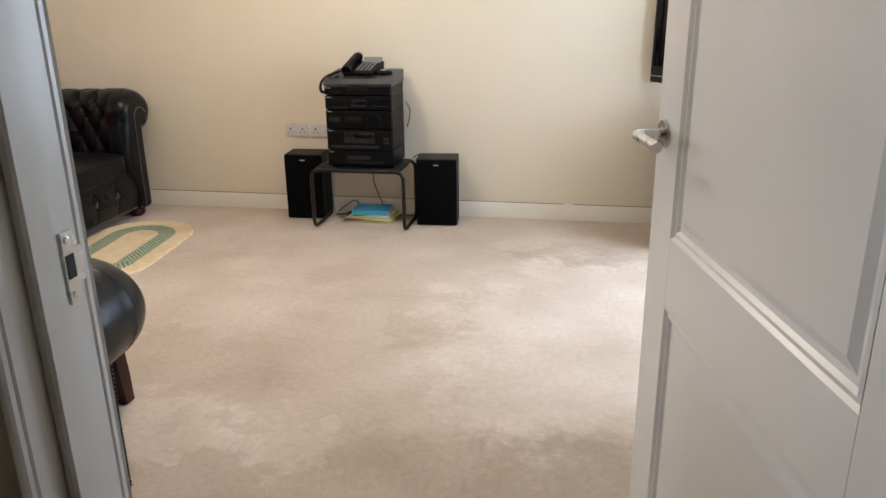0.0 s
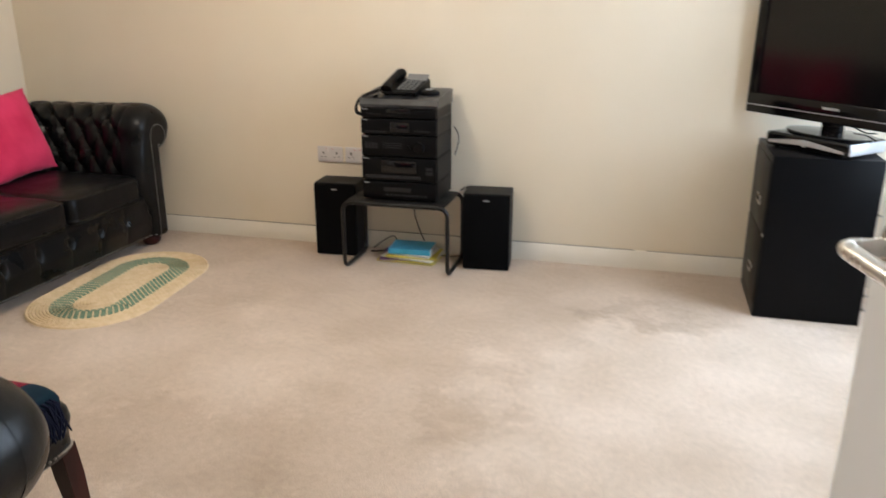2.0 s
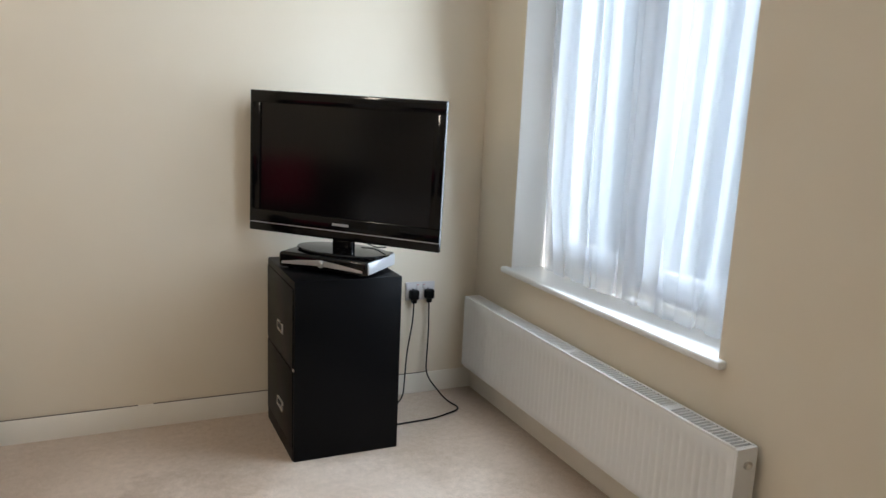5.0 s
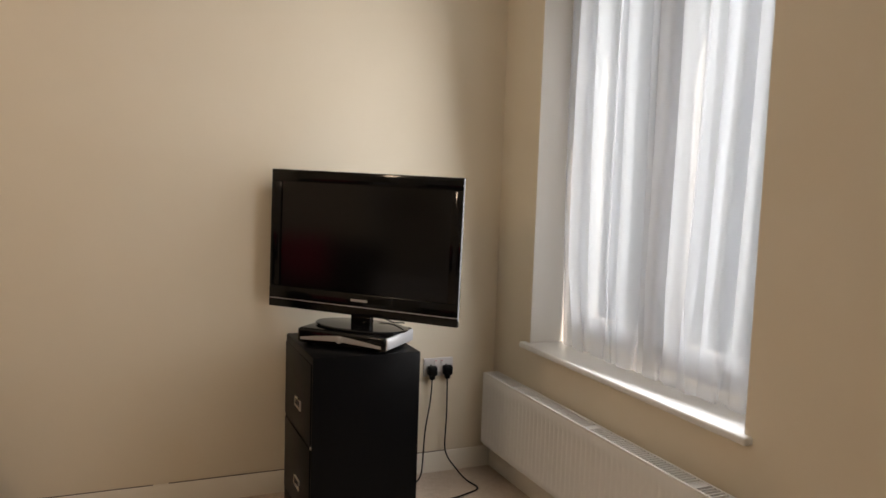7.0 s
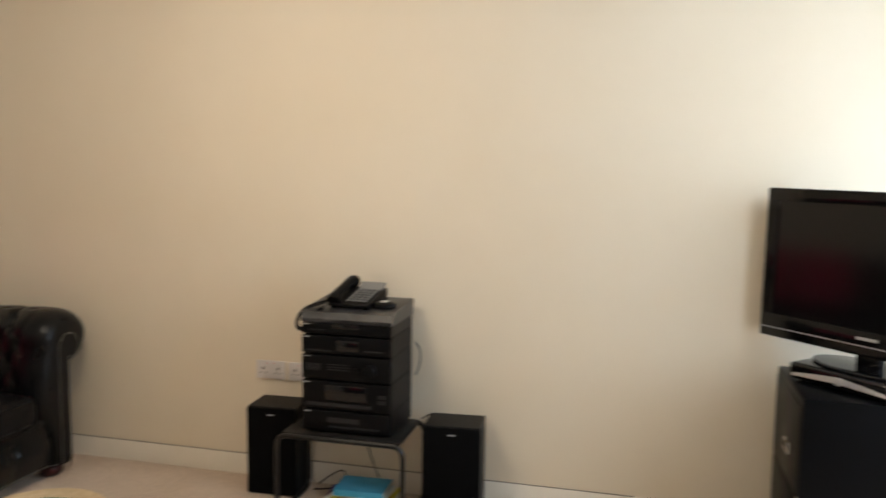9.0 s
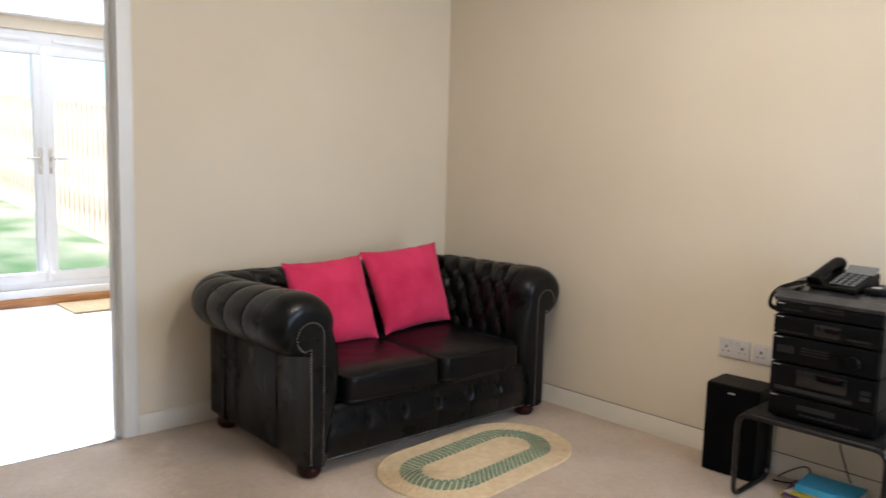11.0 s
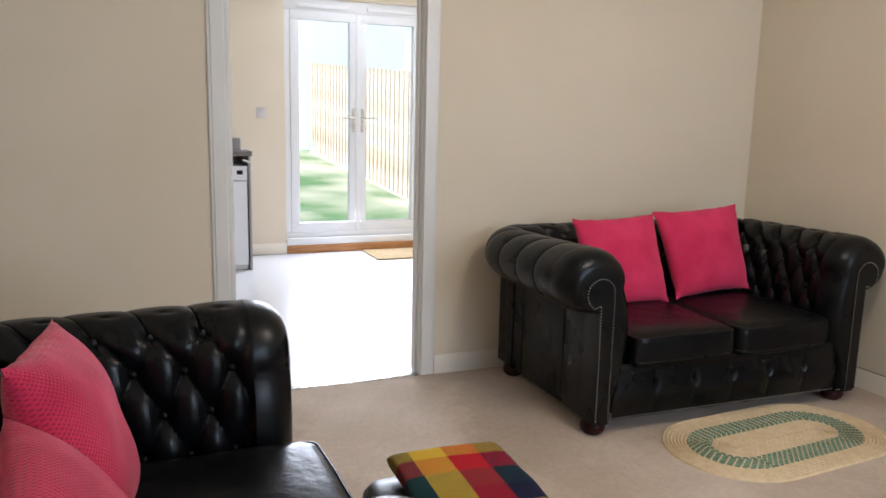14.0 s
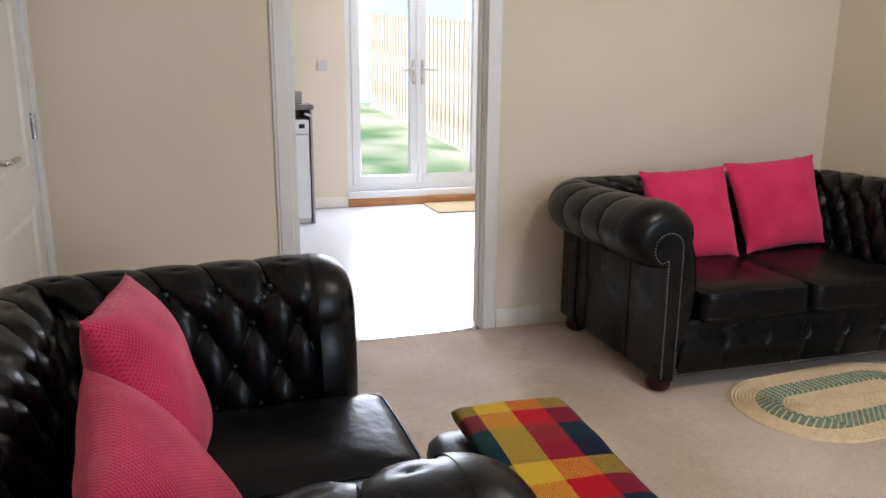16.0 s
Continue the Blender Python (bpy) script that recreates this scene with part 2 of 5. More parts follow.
UPVC = material("white_upvc", (0.80, 0.81, 0.82), 0.25)
vary(UPVC, (0.78, 0.79, 0.80), (0.82, 0.83, 0.84), 4)
GLASS = bpy.data.materials.new("clear_window_glass")
GLASS.use_nodes = True
gn = GLASS.node_tree
gn.nodes.remove(gn.nodes["Principled BSDF"])
g_t, g_g, g_m, g_f = (gn.nodes.new("ShaderNodeBsdfTransparent"), gn.nodes.new("ShaderNodeBsdfGlossy"),
                      gn.nodes.new("ShaderNodeMixShader"), gn.nodes.new("ShaderNodeFresnel"))
g_t.inputs[0].default_value = (0.97, 0.99, 0.98, 1)
g_g.inputs["Roughness"].default_value = 0.02
gn.links.new(g_f.outputs[0], g_m.inputs[0])
gn.links.new(g_t.outputs[0], g_m.inputs[1])
gn.links.new(g_g.outputs[0], g_m.inputs[2])
gn.links.new(g_m.outputs[0], gn.nodes["Material Output"].inputs[0])

NET = bpy.data.materials.new("white_voile")
NET.use_nodes = True
nn = NET.node_tree
nn.nodes.remove(nn.nodes["Principled BSDF"])
n_t, n_d, n_l, n_a, n_m = (nn.nodes.new("ShaderNodeBsdfTransparent"), nn.nodes.new("ShaderNodeBsdfDiffuse"), nn.nodes.new("ShaderNodeBsdfTranslucent"),
                           nn.nodes.new("ShaderNodeMixShader"), nn.nodes.new("ShaderNodeMixShader"))
n_d.inputs[0].default_value = n_l.inputs[0].default_value = (0.80, 0.82, 0.86, 1)
n_a.inputs[0].default_value, n_m.inputs[0].default_value = 0.55, 0.70
nn.links.new(n_d.outputs[0], n_a.inputs[1])
nn.links.new(n_l.outputs[0], n_a.inputs[2])
nn.links.new(n_t.outputs[0], n_m.inputs[1])
nn.links.new(n_a.outputs[0], n_m.inputs[2])
nn.links.new(n_m.outputs[0], nn.nodes["Material Output"].inputs[0])

LAMINATE = material("pale_grey_vinyl_floor", (0.56, 0.56, 0.57), 0.24)
vary(LAMINATE, (0.55, 0.55, 0.56), (0.59, 0.59, 0.60), 1.5, vector=coords(LAMINATE, (0.25, 1.0, 1)))
rough_vary(LAMINATE, 0.27, 0.31, 1.2)
OAK = material("orange_oak_step", (0.42, 0.19, 0.07), 0.4)
vary(OAK, (0.36, 0.15, 0.05), (0.50, 0.24, 0.09), 9, vector=coords(OAK, (8, 0.6, 8)))
COIR = material("golden_coir_mat", (0.36, 0.24, 0.08), 0.95)
vary(COIR, (0.24, 0.165, 0.075), (0.38, 0.28, 0.15), 60)
noise_bump(COIR, 300, 0.6, 0.004)
WORKTOP = material("dark_grey_worktop", (0.13, 0.12, 0.12), 0.4)
vary(WORKTOP, (0.09, 0.085, 0.085), (0.19, 0.18, 0.175), 90)
APPLIANCE = material("white_appliance_enamel", (0.76, 0.78, 0.82), 0.3)
GREY_PANEL = material("grey_end_panel", (0.30, 0.29, 0.30), 0.5)
GRASS = material("lawn_grass", (0.09, 0.16, 0.04), 0.9, spec=0.1)
vary(GRASS, (0.08, 0.15, 0.06), (0.36, 0.34, 0.26), 0.8, 8)
PATIO = material("pale_concrete_paving", (0.42, 0.39, 0.35), 0.85)
vary(PATIO, (0.36, 0.33, 0.30), (0.48, 0.45, 0.41), 5)
FENCE_WOOD = material("weathered_fence_timber", (0.42, 0.33, 0.25), 0.85)
vary(FENCE_WOOD, (0.40, 0.28, 0.19), (0.68, 0.58, 0.48), 6, vector=coords(FENCE_WOOD, (6, 6, 0.5)))
RENDERED = material("white_backdrop_render", (0.74, 0.72, 0.68), 0.9)
vary(RENDERED, (0.90, 0.88, 0.85), (0.94, 0.93, 0.90), 2)
STRAW = material("natural_braid_jute", (0.66, 0.52, 0.33), 0.9, spec=0.15)
vary(STRAW, (0.66, 0.51, 0.31), (0.74, 0.59, 0.39), 30)
noise_bump(STRAW, 180, 0.25, 0.002)
GREEN_BRAID = material("sage_green_braid", (0.17, 0.25, 0.17), 0.9, spec=0.15)
vary(GREEN_BRAID, (0.13, 0.20, 0.14), (0.23, 0.32, 0.22), 60)
noise_bump(GREEN_BRAID, 180, 0.5, 0.003)
FRINGE_RED = material("red_wool_fringe", (0.42, 0.02, 0.03), 0.95, spec=0.1)
FRINGE_NAVY = material("navy_wool_fringe", (0.008, 0.010, 0.024), 0.95, spec=0.1)
FRINGE_GOLD = material("gold_wool_fringe", (0.62, 0.36, 0.03), 0.95, spec=0.1)

# plaid: warp stripes along one axis, weft stripes along the other, mixed by a twill
PLAID = material("woollen_plaid", (0.3, 0.1, 0.1), 0.95, spec=0.1)
p_tc = PLAID.node_tree.nodes.new("ShaderNodeTexCoord")
p_sep = PLAID.node_tree.nodes.new("ShaderNodeSeparateXYZ")
link(PLAID, p_tc.outputs["Object"], p_sep.inputs[0])


def stripes(m, socket, period, shift, tones):
    a = node(m, "ShaderNodeMath")
    a.operation = "ADD"
    a.inputs[1].default_value = shift
    link(m, socket, a.inputs[0])
    d = node(m, "ShaderNodeMath")
    d.operation = "DIVIDE"
    d.inputs[1].default_value = period
    link(m, a.outputs[0], d.inputs[0])
    f = node(m, "ShaderNodeMath")
    f.operation = "FRACT"
    link(m, d.outputs[0], f.inputs[0])
    return ramp(m, f.outputs[0], tones, True)


TEAL, GOLD, SCARLET, NAVY = (0.005, 0.034, 0.034), (0.56, 0.36, 0.02), (0.40, 0.004, 0.012), (0.008, 0.009, 0.032)
p_warp = stripes(PLAID, p_sep.outputs[1], 0.36, 0.195, [(0.0, TEAL), (0.25, GOLD), (0.5, SCARLET), (0.75, NAVY)])
p_weft = stripes(PLAID, p_sep.outputs[0], 0.345, 0.297, [(0.0, GOLD), (0.25, SCARLET), (0.5, TEAL), (0.76, NAVY)])
p_wave = node(PLAID, "ShaderNodeTexWave", Scale=120.0, Distortion=1.2)
p_wave.bands_direction = "DIAGONAL"
link(PLAID, p_tc.outputs["Object"], p_wave.inputs["Vector"])
p_gt = ramp(PLAID, p_wave.outputs["Fac"], [(0.52, (0, 0, 0)), (0.72, (1, 1, 1))])
p_mix = node(PLAID, "ShaderNodeMix")
p_mix.data_type = "RGBA"
link(PLAID, p_gt.outputs[0], p_mix.inputs[0])
link(PLAID, p_warp.outputs[0], p_mix.inputs[6])
link(PLAID, p_weft.outputs[0], p_mix.inputs[7])
link(PLAID, p_mix.outputs[2], PLAID.node_tree.nodes["Principled BSDF"].inputs["Base Color"])
PLAID.node_tree.nodes["Principled BSDF"].inputs["Sheen Weight"].default_value = 0.03
noise_bump(PLAID, 220, 0.5, 0.003)


# ---- mesh helpers ----
def box(bm, x0, y0, z0, x1, y1, z1, bev=0.0, seg=2, mi=0):
    vs = [bm.verts.new((x, y, z)) for z in (z0, z1) for y in (y0, y1) for x in (x0, x1)]
    fs = [bm.faces.new([vs[i] for i in q]) for q in ((0, 2, 3, 1), (4, 5, 7, 6), (0, 1, 5, 4), (2, 6, 7, 3), (0, 4, 6, 2), (1, 3, 7, 5))]
    for f in fs:
        f.material_index = mi
    if bev:
        es = list({e for f in fs for e in f.edges})
        r = bmesh.ops.bevel(bm, geom=es, offset=bev, segments=seg, profile=0.5, affect="EDGES")
        for f in r["faces"]:
            f.material_index = mi
    return bm


def boxed(*a, **k):
    return box(bmesh.new(), *a, **k)


def tube(bm, pts, r, seg=8, closed=False, cap=True):
    pts = [Vector(p) for p in pts]
    n, rings, up = len(pts), [], None
    for i, p in enumerate(pts):
        a = pts[(i - 1) % n] if (i or closed) else p
        b = pts[(i + 1) % n] if (i < n - 1 or closed) else p
        d = (b - a).normalized()
        if up is None:
            up = d.orthogonal().normalized()
        up = (up - d * up.dot(d)).normalized()
        side = d.cross(up)
        rr = r(i / max(1, n - 1)) if callable(r) else r
        rings.append([bm.verts.new(p + (up * math.cos(t) + side * math.sin(t)) * rr) for t in [2 * math.pi * k / seg for k in range(seg)]])
    for i in range(n if closed else n - 1):
        A, B = rings[i], rings[(i + 1) % n]
        for k in range(seg):
            bm.faces.new((A[k], A[(k + 1) % seg], B[(k + 1) % seg], B[k]))
    if cap and not closed:
        bm.faces.new(rings[0][::-1])
        bm.faces.new(rings[-1])
    return bm


def bend(pts, r, n=5):
    """A polyline with its inner corners rounded."""
    pts = [Vector(p) for p in pts]
    out = [pts[0]]
    for a, b, c in zip(pts, pts[1:], pts[2:]):
        u, v = (a - b).normalized(), (c - b).normalized()
        p, q = b + u * min(r, (a - b).length / 2), b + v * min(r, (c - b).length / 2)
        out += [p * (1 - t) ** 2 + b * 2 * t * (1 - t) + q * t * t for t in [k / n for k in range(n + 1)]]
    return out + [pts[-1]]


def lathe(bm, profile, seg=20, at=(0, 0, 0), axis="Z"):
    rings = []
    for r, h in profile:
        ring = []
        for k in range(seg):
            t = 2 * math.pi * k / seg
            c, s = r * math.cos(t), r * math.sin(t)
            v = {"Z": (c, s, h), "Y": (c, h, s), "X": (h, c, s)}[axis]
            ring.append(bm.verts.new((v[0] + at[0], v[1] + at[1], v[2] + at[2])))
        rings.append(ring)
    for A, B in zip(rings, rings[1:]):
        for k in range(seg):
            bm.faces.new((A[k], A[(k + 1) % seg], B[(k + 1) % seg], B[k]))
    bm.faces.new(rings[0][::-1])
    bm.faces.new(rings[-1])
    return bm


def prism(bm, outline, y0, y1, axis="Y"):
    """Extrudes an outline of (a, b) pairs: along Y they are x, z; along X they are y, z; along Z they are x, y."""
    put = {"Y": lambda a, b, c: (a, c, b), "X": lambda a, b, c: (c, a, b), "Z": lambda a, b, c: (a, b, c)}[axis]
    A = [bm.verts.new(put(a, b, y0)) for a, b in outline]
    B = [bm.verts.new(put(a, b, y1)) for a, b in outline]
    n = len(A)
    for k in range(n):
        bm.faces.new((A[k], A[(k + 1) % n], B[(k + 1) % n], B[k]))
    bm.faces.new(A[::-1])
    bm.faces.new(B)
    return bm


def sheet(bm, nu, nv, at, closed_u=False):
    g = [[bm.verts.new(at(i / nu, j / nv)) for j in range(nv + 1)] for i in range(nu if closed_u else nu + 1)]
    n = len(g)
    for i in range(nu):
        for j in range(nv):
            bm.faces.new((g[i][j], g[(i + 1) % n][j], g[(i + 1) % n][j + 1], g[i][j + 1]))
    return bm


def part(name, bm, mat, parent=None, label="", smooth=True, angle=35):
    me = bpy.data.meshes.new(name)
    bmesh.ops.recalc_face_normals(bm, faces=bm.faces)
    for f in bm.faces:
        f.smooth = smooth
    if smooth:
        lim = radians(angle)
        for e in bm.edges:
            if len(e.link_faces) == 2 and e.calc_face_angle(0) > lim:
                e.smooth = False
    bm.to_mesh(me)
    bm.free()
    for m in (mat if isinstance(mat, (list, tuple)) else [mat]):
        me.materials.append(m)
    ob = new(name, me)
    if parent is not None:
        ob.parent = parent
    if label:
        tagged(ob, label)
    return ob


def thing(name, label, category, m=None, group="", kind=""):
    ob = new(name)
    ob.empty_display_size = 0.05
    if m is not None:
        ob.matrix_world = m
    return tagged(ob, label, category, group, kind)


def single(name, bm, mat, label, category, m=None, group="", **k):
    ob = part(name, bm, mat, **k)
    if m is not None:
        ob.matrix_world = m
    return tagged(ob, label, category, group)


def setting(name, bm, mat, label="", parent=None, **k):
    ob = part(name, bm, mat, parent, **k)
    return tagged(ob, label, "", "", "structure")


# ---- the living room: shell ----
EX, SY, SY2, H = 5.14, -3.93, -3.82, 2.40      # east wall, south wall, south wall by the entry, ceiling height
WX = -3.55                                       # far wall of the dining room
DW0, DW1, DH = -2.922, -2.028, 2.02               # doorway to the dining room
WY0, WY1, WZ0, WZ1 = -1.585, -0.33, 0.665, 2.28  # window opening
EN0, EN1 = 3.20, 4.045                           # entry doorway
CU0, CU1 = 0.13, 0.90                            # cupboard door in the south wall
GD0, GD1, GDZ0, GDZ1 = -2.01, -0.65, 0.136, 2.30  # garden door opening

setting("floor", boxed(0, -6.2, -0.12, EX, 0, 0), CARPET, "beige cut-pile carpet, its lighter patches worn pile and painted daylight", smooth=False)
setting("floor_dining", boxed(WX, -4.6, -0.12, -0.004, 0.0, -0.004), LAMINATE, "pale grey sheet vinyl floor", smooth=False)
bm = boxed(-0.02, DW0, -0.01, 0.012, DW1, 0.005, 0.003)
setting("threshold_strip", bm, STEEL, "brushed steel carpet threshold strip")

setting("wall_north", boxed(WX - 0.3, 0, -0.1, EX + 0.3, 0.25, H), WALL, "cream painted plaster wall", smooth=False)
bm = bmesh.new()
box(bm, EX, -6.3, -0.1, EX + 0.30, WY0, H)
box(bm, EX, WY1, -0.1, EX + 0.30, 0, H)
box(bm, EX, WY0, -0.1, EX + 0.30, WY1, WZ0)
box(bm, EX, WY0, WZ1, EX + 0.30, WY1, H)
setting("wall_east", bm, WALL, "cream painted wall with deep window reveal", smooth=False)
bm = bmesh.new()
box(bm, -0.10, SY, -0.1, 0, DW0 - 0.03, H)
box(bm, -0.10, DW1 + 0.03, -0.1, 0, 0, H)
box(bm, -0.10, DW0 - 0.03, DH + 0.03, 0, DW1 + 0.03, H)
setting("wall_west", bm, WALL, "cream painted wall with doorway to dining room", smooth=False)
bm = bmesh.new()
box(bm, -0.10, SY - 0.12, -0.1, CU0 - 0.03, SY, H)
box(bm, CU1 + 0.03, SY - 0.12, -0.1, 3.0, SY, H)
box(bm, CU0 - 0.03, SY - 0.12, 2.01, CU1 + 0.03, SY, H)
box(bm, 3.0, SY2 - 0.12, -0.1, EN0 - 0.03, SY2, H)
box(bm, EN1 + 0.03, SY2 - 0.12, -0.1, EX, SY2, H)
box(bm, EN0 - 0.03, SY2 - 0.12, 2.03, EN1 + 0.03, SY2, H)
setting("wall_south", bm, WALL, "cream painted wall with entry doorway", smooth=False)
bm = bmesh.new()
box(bm, 2.35, -6.2, -0.1, 2.5, SY - 0.12, H)
box(bm, 2.35, -6.35, -0.1, EX, -6.2, H)
setting("wall_hall", bm, WALL, "cream painted hallway wall", smooth=False)
setting("ceiling", boxed(WX - 0.3, -6.35, H, EX + 0.3, 0.25, H + 0.15), CEIL, "white painted ceiling", smooth=False)
bm = bmesh.new()
box(bm, WX - 0.3, -4.75, -0.3, WX, GD0, H)
box(bm, WX - 0.3, GD1, -0.3, WX, 0, H)
box(bm, WX - 0.3, GD0, -0.3, WX, GD1, GDZ0 - 0.03)
box(bm, WX - 0.3, GD0, GDZ1, WX, GD1, H)
setting("wall_dining_west", bm, WALL, "cream painted dining room wall with garden doors", smooth=False)
setting("wall_dining_south", boxed(WX, -4.75, -0.1, -0.10, -4.6, H), WALL, "cream painted dining room wall", smooth=False)
setting("wall_cupboard", boxed(-0.1, -4.75, -0.1, 0.0, SY - 0.12, H), WALL, "cream painted wall", smooth=False)


def skirting(pts_axis, a0, a1, face, sign, h=0.095):
    """A skirting board along an axis with a chamfered, grooved top."""
    prof = [(0, 0), (0.016, 0), (0.016, h - 0.022), (0.012, h - 0.016), (0.012, h - 0.010), (0.006, h), (0, h)]
    bm = bmesh.new()
    out = [(face + sign * d, z) for d, z in prof]
    if pts_axis == "X":
        prism(bm, out, a0, a1, "X")
    else:
        prism(bm, out, a0, a1, "Y")
    return bm


base = thing("baseboard", "white gloss painted skirting boards round the rooms", "", kind="structure")
for ax, a0, a1, face, sg in (("X", 0.0, EX, 0.0, -1), ("Y", SY, DW0 - 0.075, 0.0, 1), ("Y", DW1 + 0.075, -0.016, 0.0, 1), ("Y", SY2, -0.016, EX, -1),
                             ("X", CU1 + 0.075, 3.0, SY, 1), ("X", 3.0, EN0 - 0.075, SY2, 1), ("X", EN1 + 0.075, EX - 0.016, SY2, 1),
                             ("Y", -2.44, GD0 - 0.0, WX, 1), ("Y", GD1, 0, WX, 1)):
    part("skirting_board", skirting(ax, a0, a1, face, sg), SKIRT, base)
# thin dark strips stand for the gap above the skirting and its shade
for x0, x1 in ((0.02, 1.9), (1.95, 3.6), (3.66, 4.9)):
    part("gap_line", boxed(x0, -0.0045, 0.0945, x1, -0.0005, 0.0975), GAP, base, "dark strip for the shaded gap above the skirting", smooth=False)


def architrave(bm, axis, face, sign, a0, a1, top, w=0.07):
    """Moulded casing round a doorway: two legs and a head, on one face of a wall."""
    for lo, hi, z0, z1 in ((a0 - w, a0, 0, top + w), (a1, a1 + w, 0, top + w), (a0, a1, top, top + w)):
        for inset, b, d in ((0.0, 0.0, 0.012), (0.012, 0.012, 0.018)):
            f0, f1 = sorted((face + sign * b, face + sign * d))
            l, h, zz0, zz1 = lo + (inset if lo < a0 else 0), hi - (inset if hi > a1 else 0), z0, z1 - inset
            if axis == "Y":
                box(bm, f0, l, zz0, f1, h, zz1, 0.003, 1)
            else:
                box(bm, l, f0, zz0, h, f1, zz1, 0.003, 1)
    return bm


# doorway to the dining room
dt = thing("trim_dining_doorway", "white painted door lining and architrave", "", kind="structure")
part("architrave", architrave(bmesh.new(), "Y", 0.0, 1, DW0 - 0.02, DW1 + 0.004, DH), GLOSS, dt)
part("architrave", architrave(bmesh.new(), "Y", -0.10, -1, DW0, DW1, DH), GLOSS, dt)
bm = bmesh.new()
box(bm, -0.10, DW0 - 0.028, 0.0, 0.0, DW0, DH, 0.002, 1)
box(bm, -0.10, DW1, 0.0, 0.0, DW1 + 0.028, DH, 0.002, 1)
box(bm, -0.10, DW0, DH, 0.0, DW1, DH + 0.028, 0.002, 1)
box(bm, -0.066, DW0, 0.0, -0.040, DW0 + 0.012, DH, 0.002, 1)
box(bm, -0.066, DW1 - 0.012, 0.0, -0.040, DW1, DH, 0.002, 1)
part("door_lining", bm, GLOSS, dt)
part("strike_plate", boxed(-0.034, DW0 + 0.0, 0.94, -0.012, DW0 + 0.003, 1.07), STEEL, dt, "small steel strike plate")


def casing(name, x0, x1, face, top, label):
    t = thing(name, label, "", kind="structure")
    part("architrave", architrave(bmesh.new(), "X", face, 1, x0, x1, top), GLOSS, t)
    part("architrave", architrave(bmesh.new(), "X", face - 0.12, -1, x0, x1, top), GLOSS, t)
    bm = bmesh.new()
    box(bm, x0 - 0.028, face - 0.12, 0, x0, face, top, 0.002, 1)
    box(bm, x1, face - 0.12, 0, x1 + 0.028, face, top, 0.002, 1)
    box(bm, x0, face - 0.12, top, x1, face, top + 0.028, 0.002, 1)
    box(bm, x0, face - 0.085, 0, x0 + 0.013, face - 0.045, top, 0.003, 1)
    box(bm, x1 - 0.013, face - 0.085, 0, x1, face - 0.045, top, 0.003, 1)
    part("door_lining", bm, GLOSS, t)
    return t


et = casing("trim_entry_doorway", EN0, EN1, SY2, 2.0, "white painted entry door lining with stop")
bm = boxed(EN0, -3.850, 1.046, EN0 + 0.004, -3.832, 1.122)
box(bm, EN0, -3.832, 1.066, EN0 + 0.004, -3.822, 1.104)
sp = part("strike_plate", bm, STEEL, et, "brushed steel strike plate", smooth=False)
part("latch_hole", boxed(EN0 + 0.0025, -3.848, 1.073, EN0 + 0.0048, -3.836, 1.098), SOCKET_DARK, sp)
for z in (1.055, 1.113):
    part("screw", lathe(bmesh.new(), [(0.004, 0.0035), (0.004, 0.005), (0.002, 0.0054)], 10, (EN0, -3.842, z), "X"), STEEL, sp)
ct = casing("trim_cupboard_doorway", CU0, CU1, SY, 1.985, "white painted cupboard door lining")


def lever(parent, at, along, out):
    """A round rose with a mitred lever, at a point on the leaf's face; along: way of the lever, out: away from the leaf."""
    a, o, p = Vector(along), Vector(out), Vector(at)
    h = part("door_handle", tube(bmesh.new(), [p, p + o * 0.004, p + o * 0.008], lambda t: 0.026 if t < 0.9 else 0.0245, 24), STEEL, parent, "brushed steel lever on a round rose")
    part("lever", tube(bmesh.new(), bend([p + o * 0.006, p + o * 0.056, p + o * 0.056 + a * 0.125], 0.014, 6), 0.0095, 14), STEEL, h)
    return h


def panel_door(name, width, height, m, label, thick=0.04, faces=(1, -1)):
    """A moulded two-panel leaf. Local x from the hinge to the latch edge, y through the thickness, z up."""
    d = thing(name, label, "", m, kind="structure")
    st = 0.115
    pans = ((st, width - st, 0.215, 0.767), (st, width - st, 0.904, height - 0.115))
    bm = bmesh.new()
    for x0, x1 in ((0, st), (width - st, width)):
        box(bm, x0, 0, 0.006, x1, thick, height, 0.0015, 1)
    for z0, z1 in ((0.006, 0.215), (0.767, 0.904), (height - 0.115, height)):
        box(bm, st, 0, z0, width - st, thick, z1)
    part("door_leaf", bm, GLOSS, d, smooth=False)
    for x0, x1, z0, z1 in pans:
        bm = bmesh.new()
        steps = [(0.0, 0.0), (0.006, 0.006), (0.014, 0.004), (0.020, 0.010), (0.030, 0.011), (0.046, 0.005), (0.05, 0.005)]
        for sg in faces:
            rings = []
            for ins, dep in steps:
                y = dep if sg > 0 else thick - dep
                rings.append([bm.verts.new(q) for q in ((x0 + ins, y, z0 + ins), (x1 - ins, y, z0 + ins), (x1 - ins, y, z1 - ins), (x0 + ins, y, z1 - ins))])
            for A, B in zip(rings, rings[1:]):
                for k in range(4):
                    bm.faces.new((A[k], A[(k + 1) % 4], B[(k + 1) % 4], B[k]))
            bm.faces.new(rings[-1])
        part("door_panel", bm, GLOSS, d, angle=20)
    return d


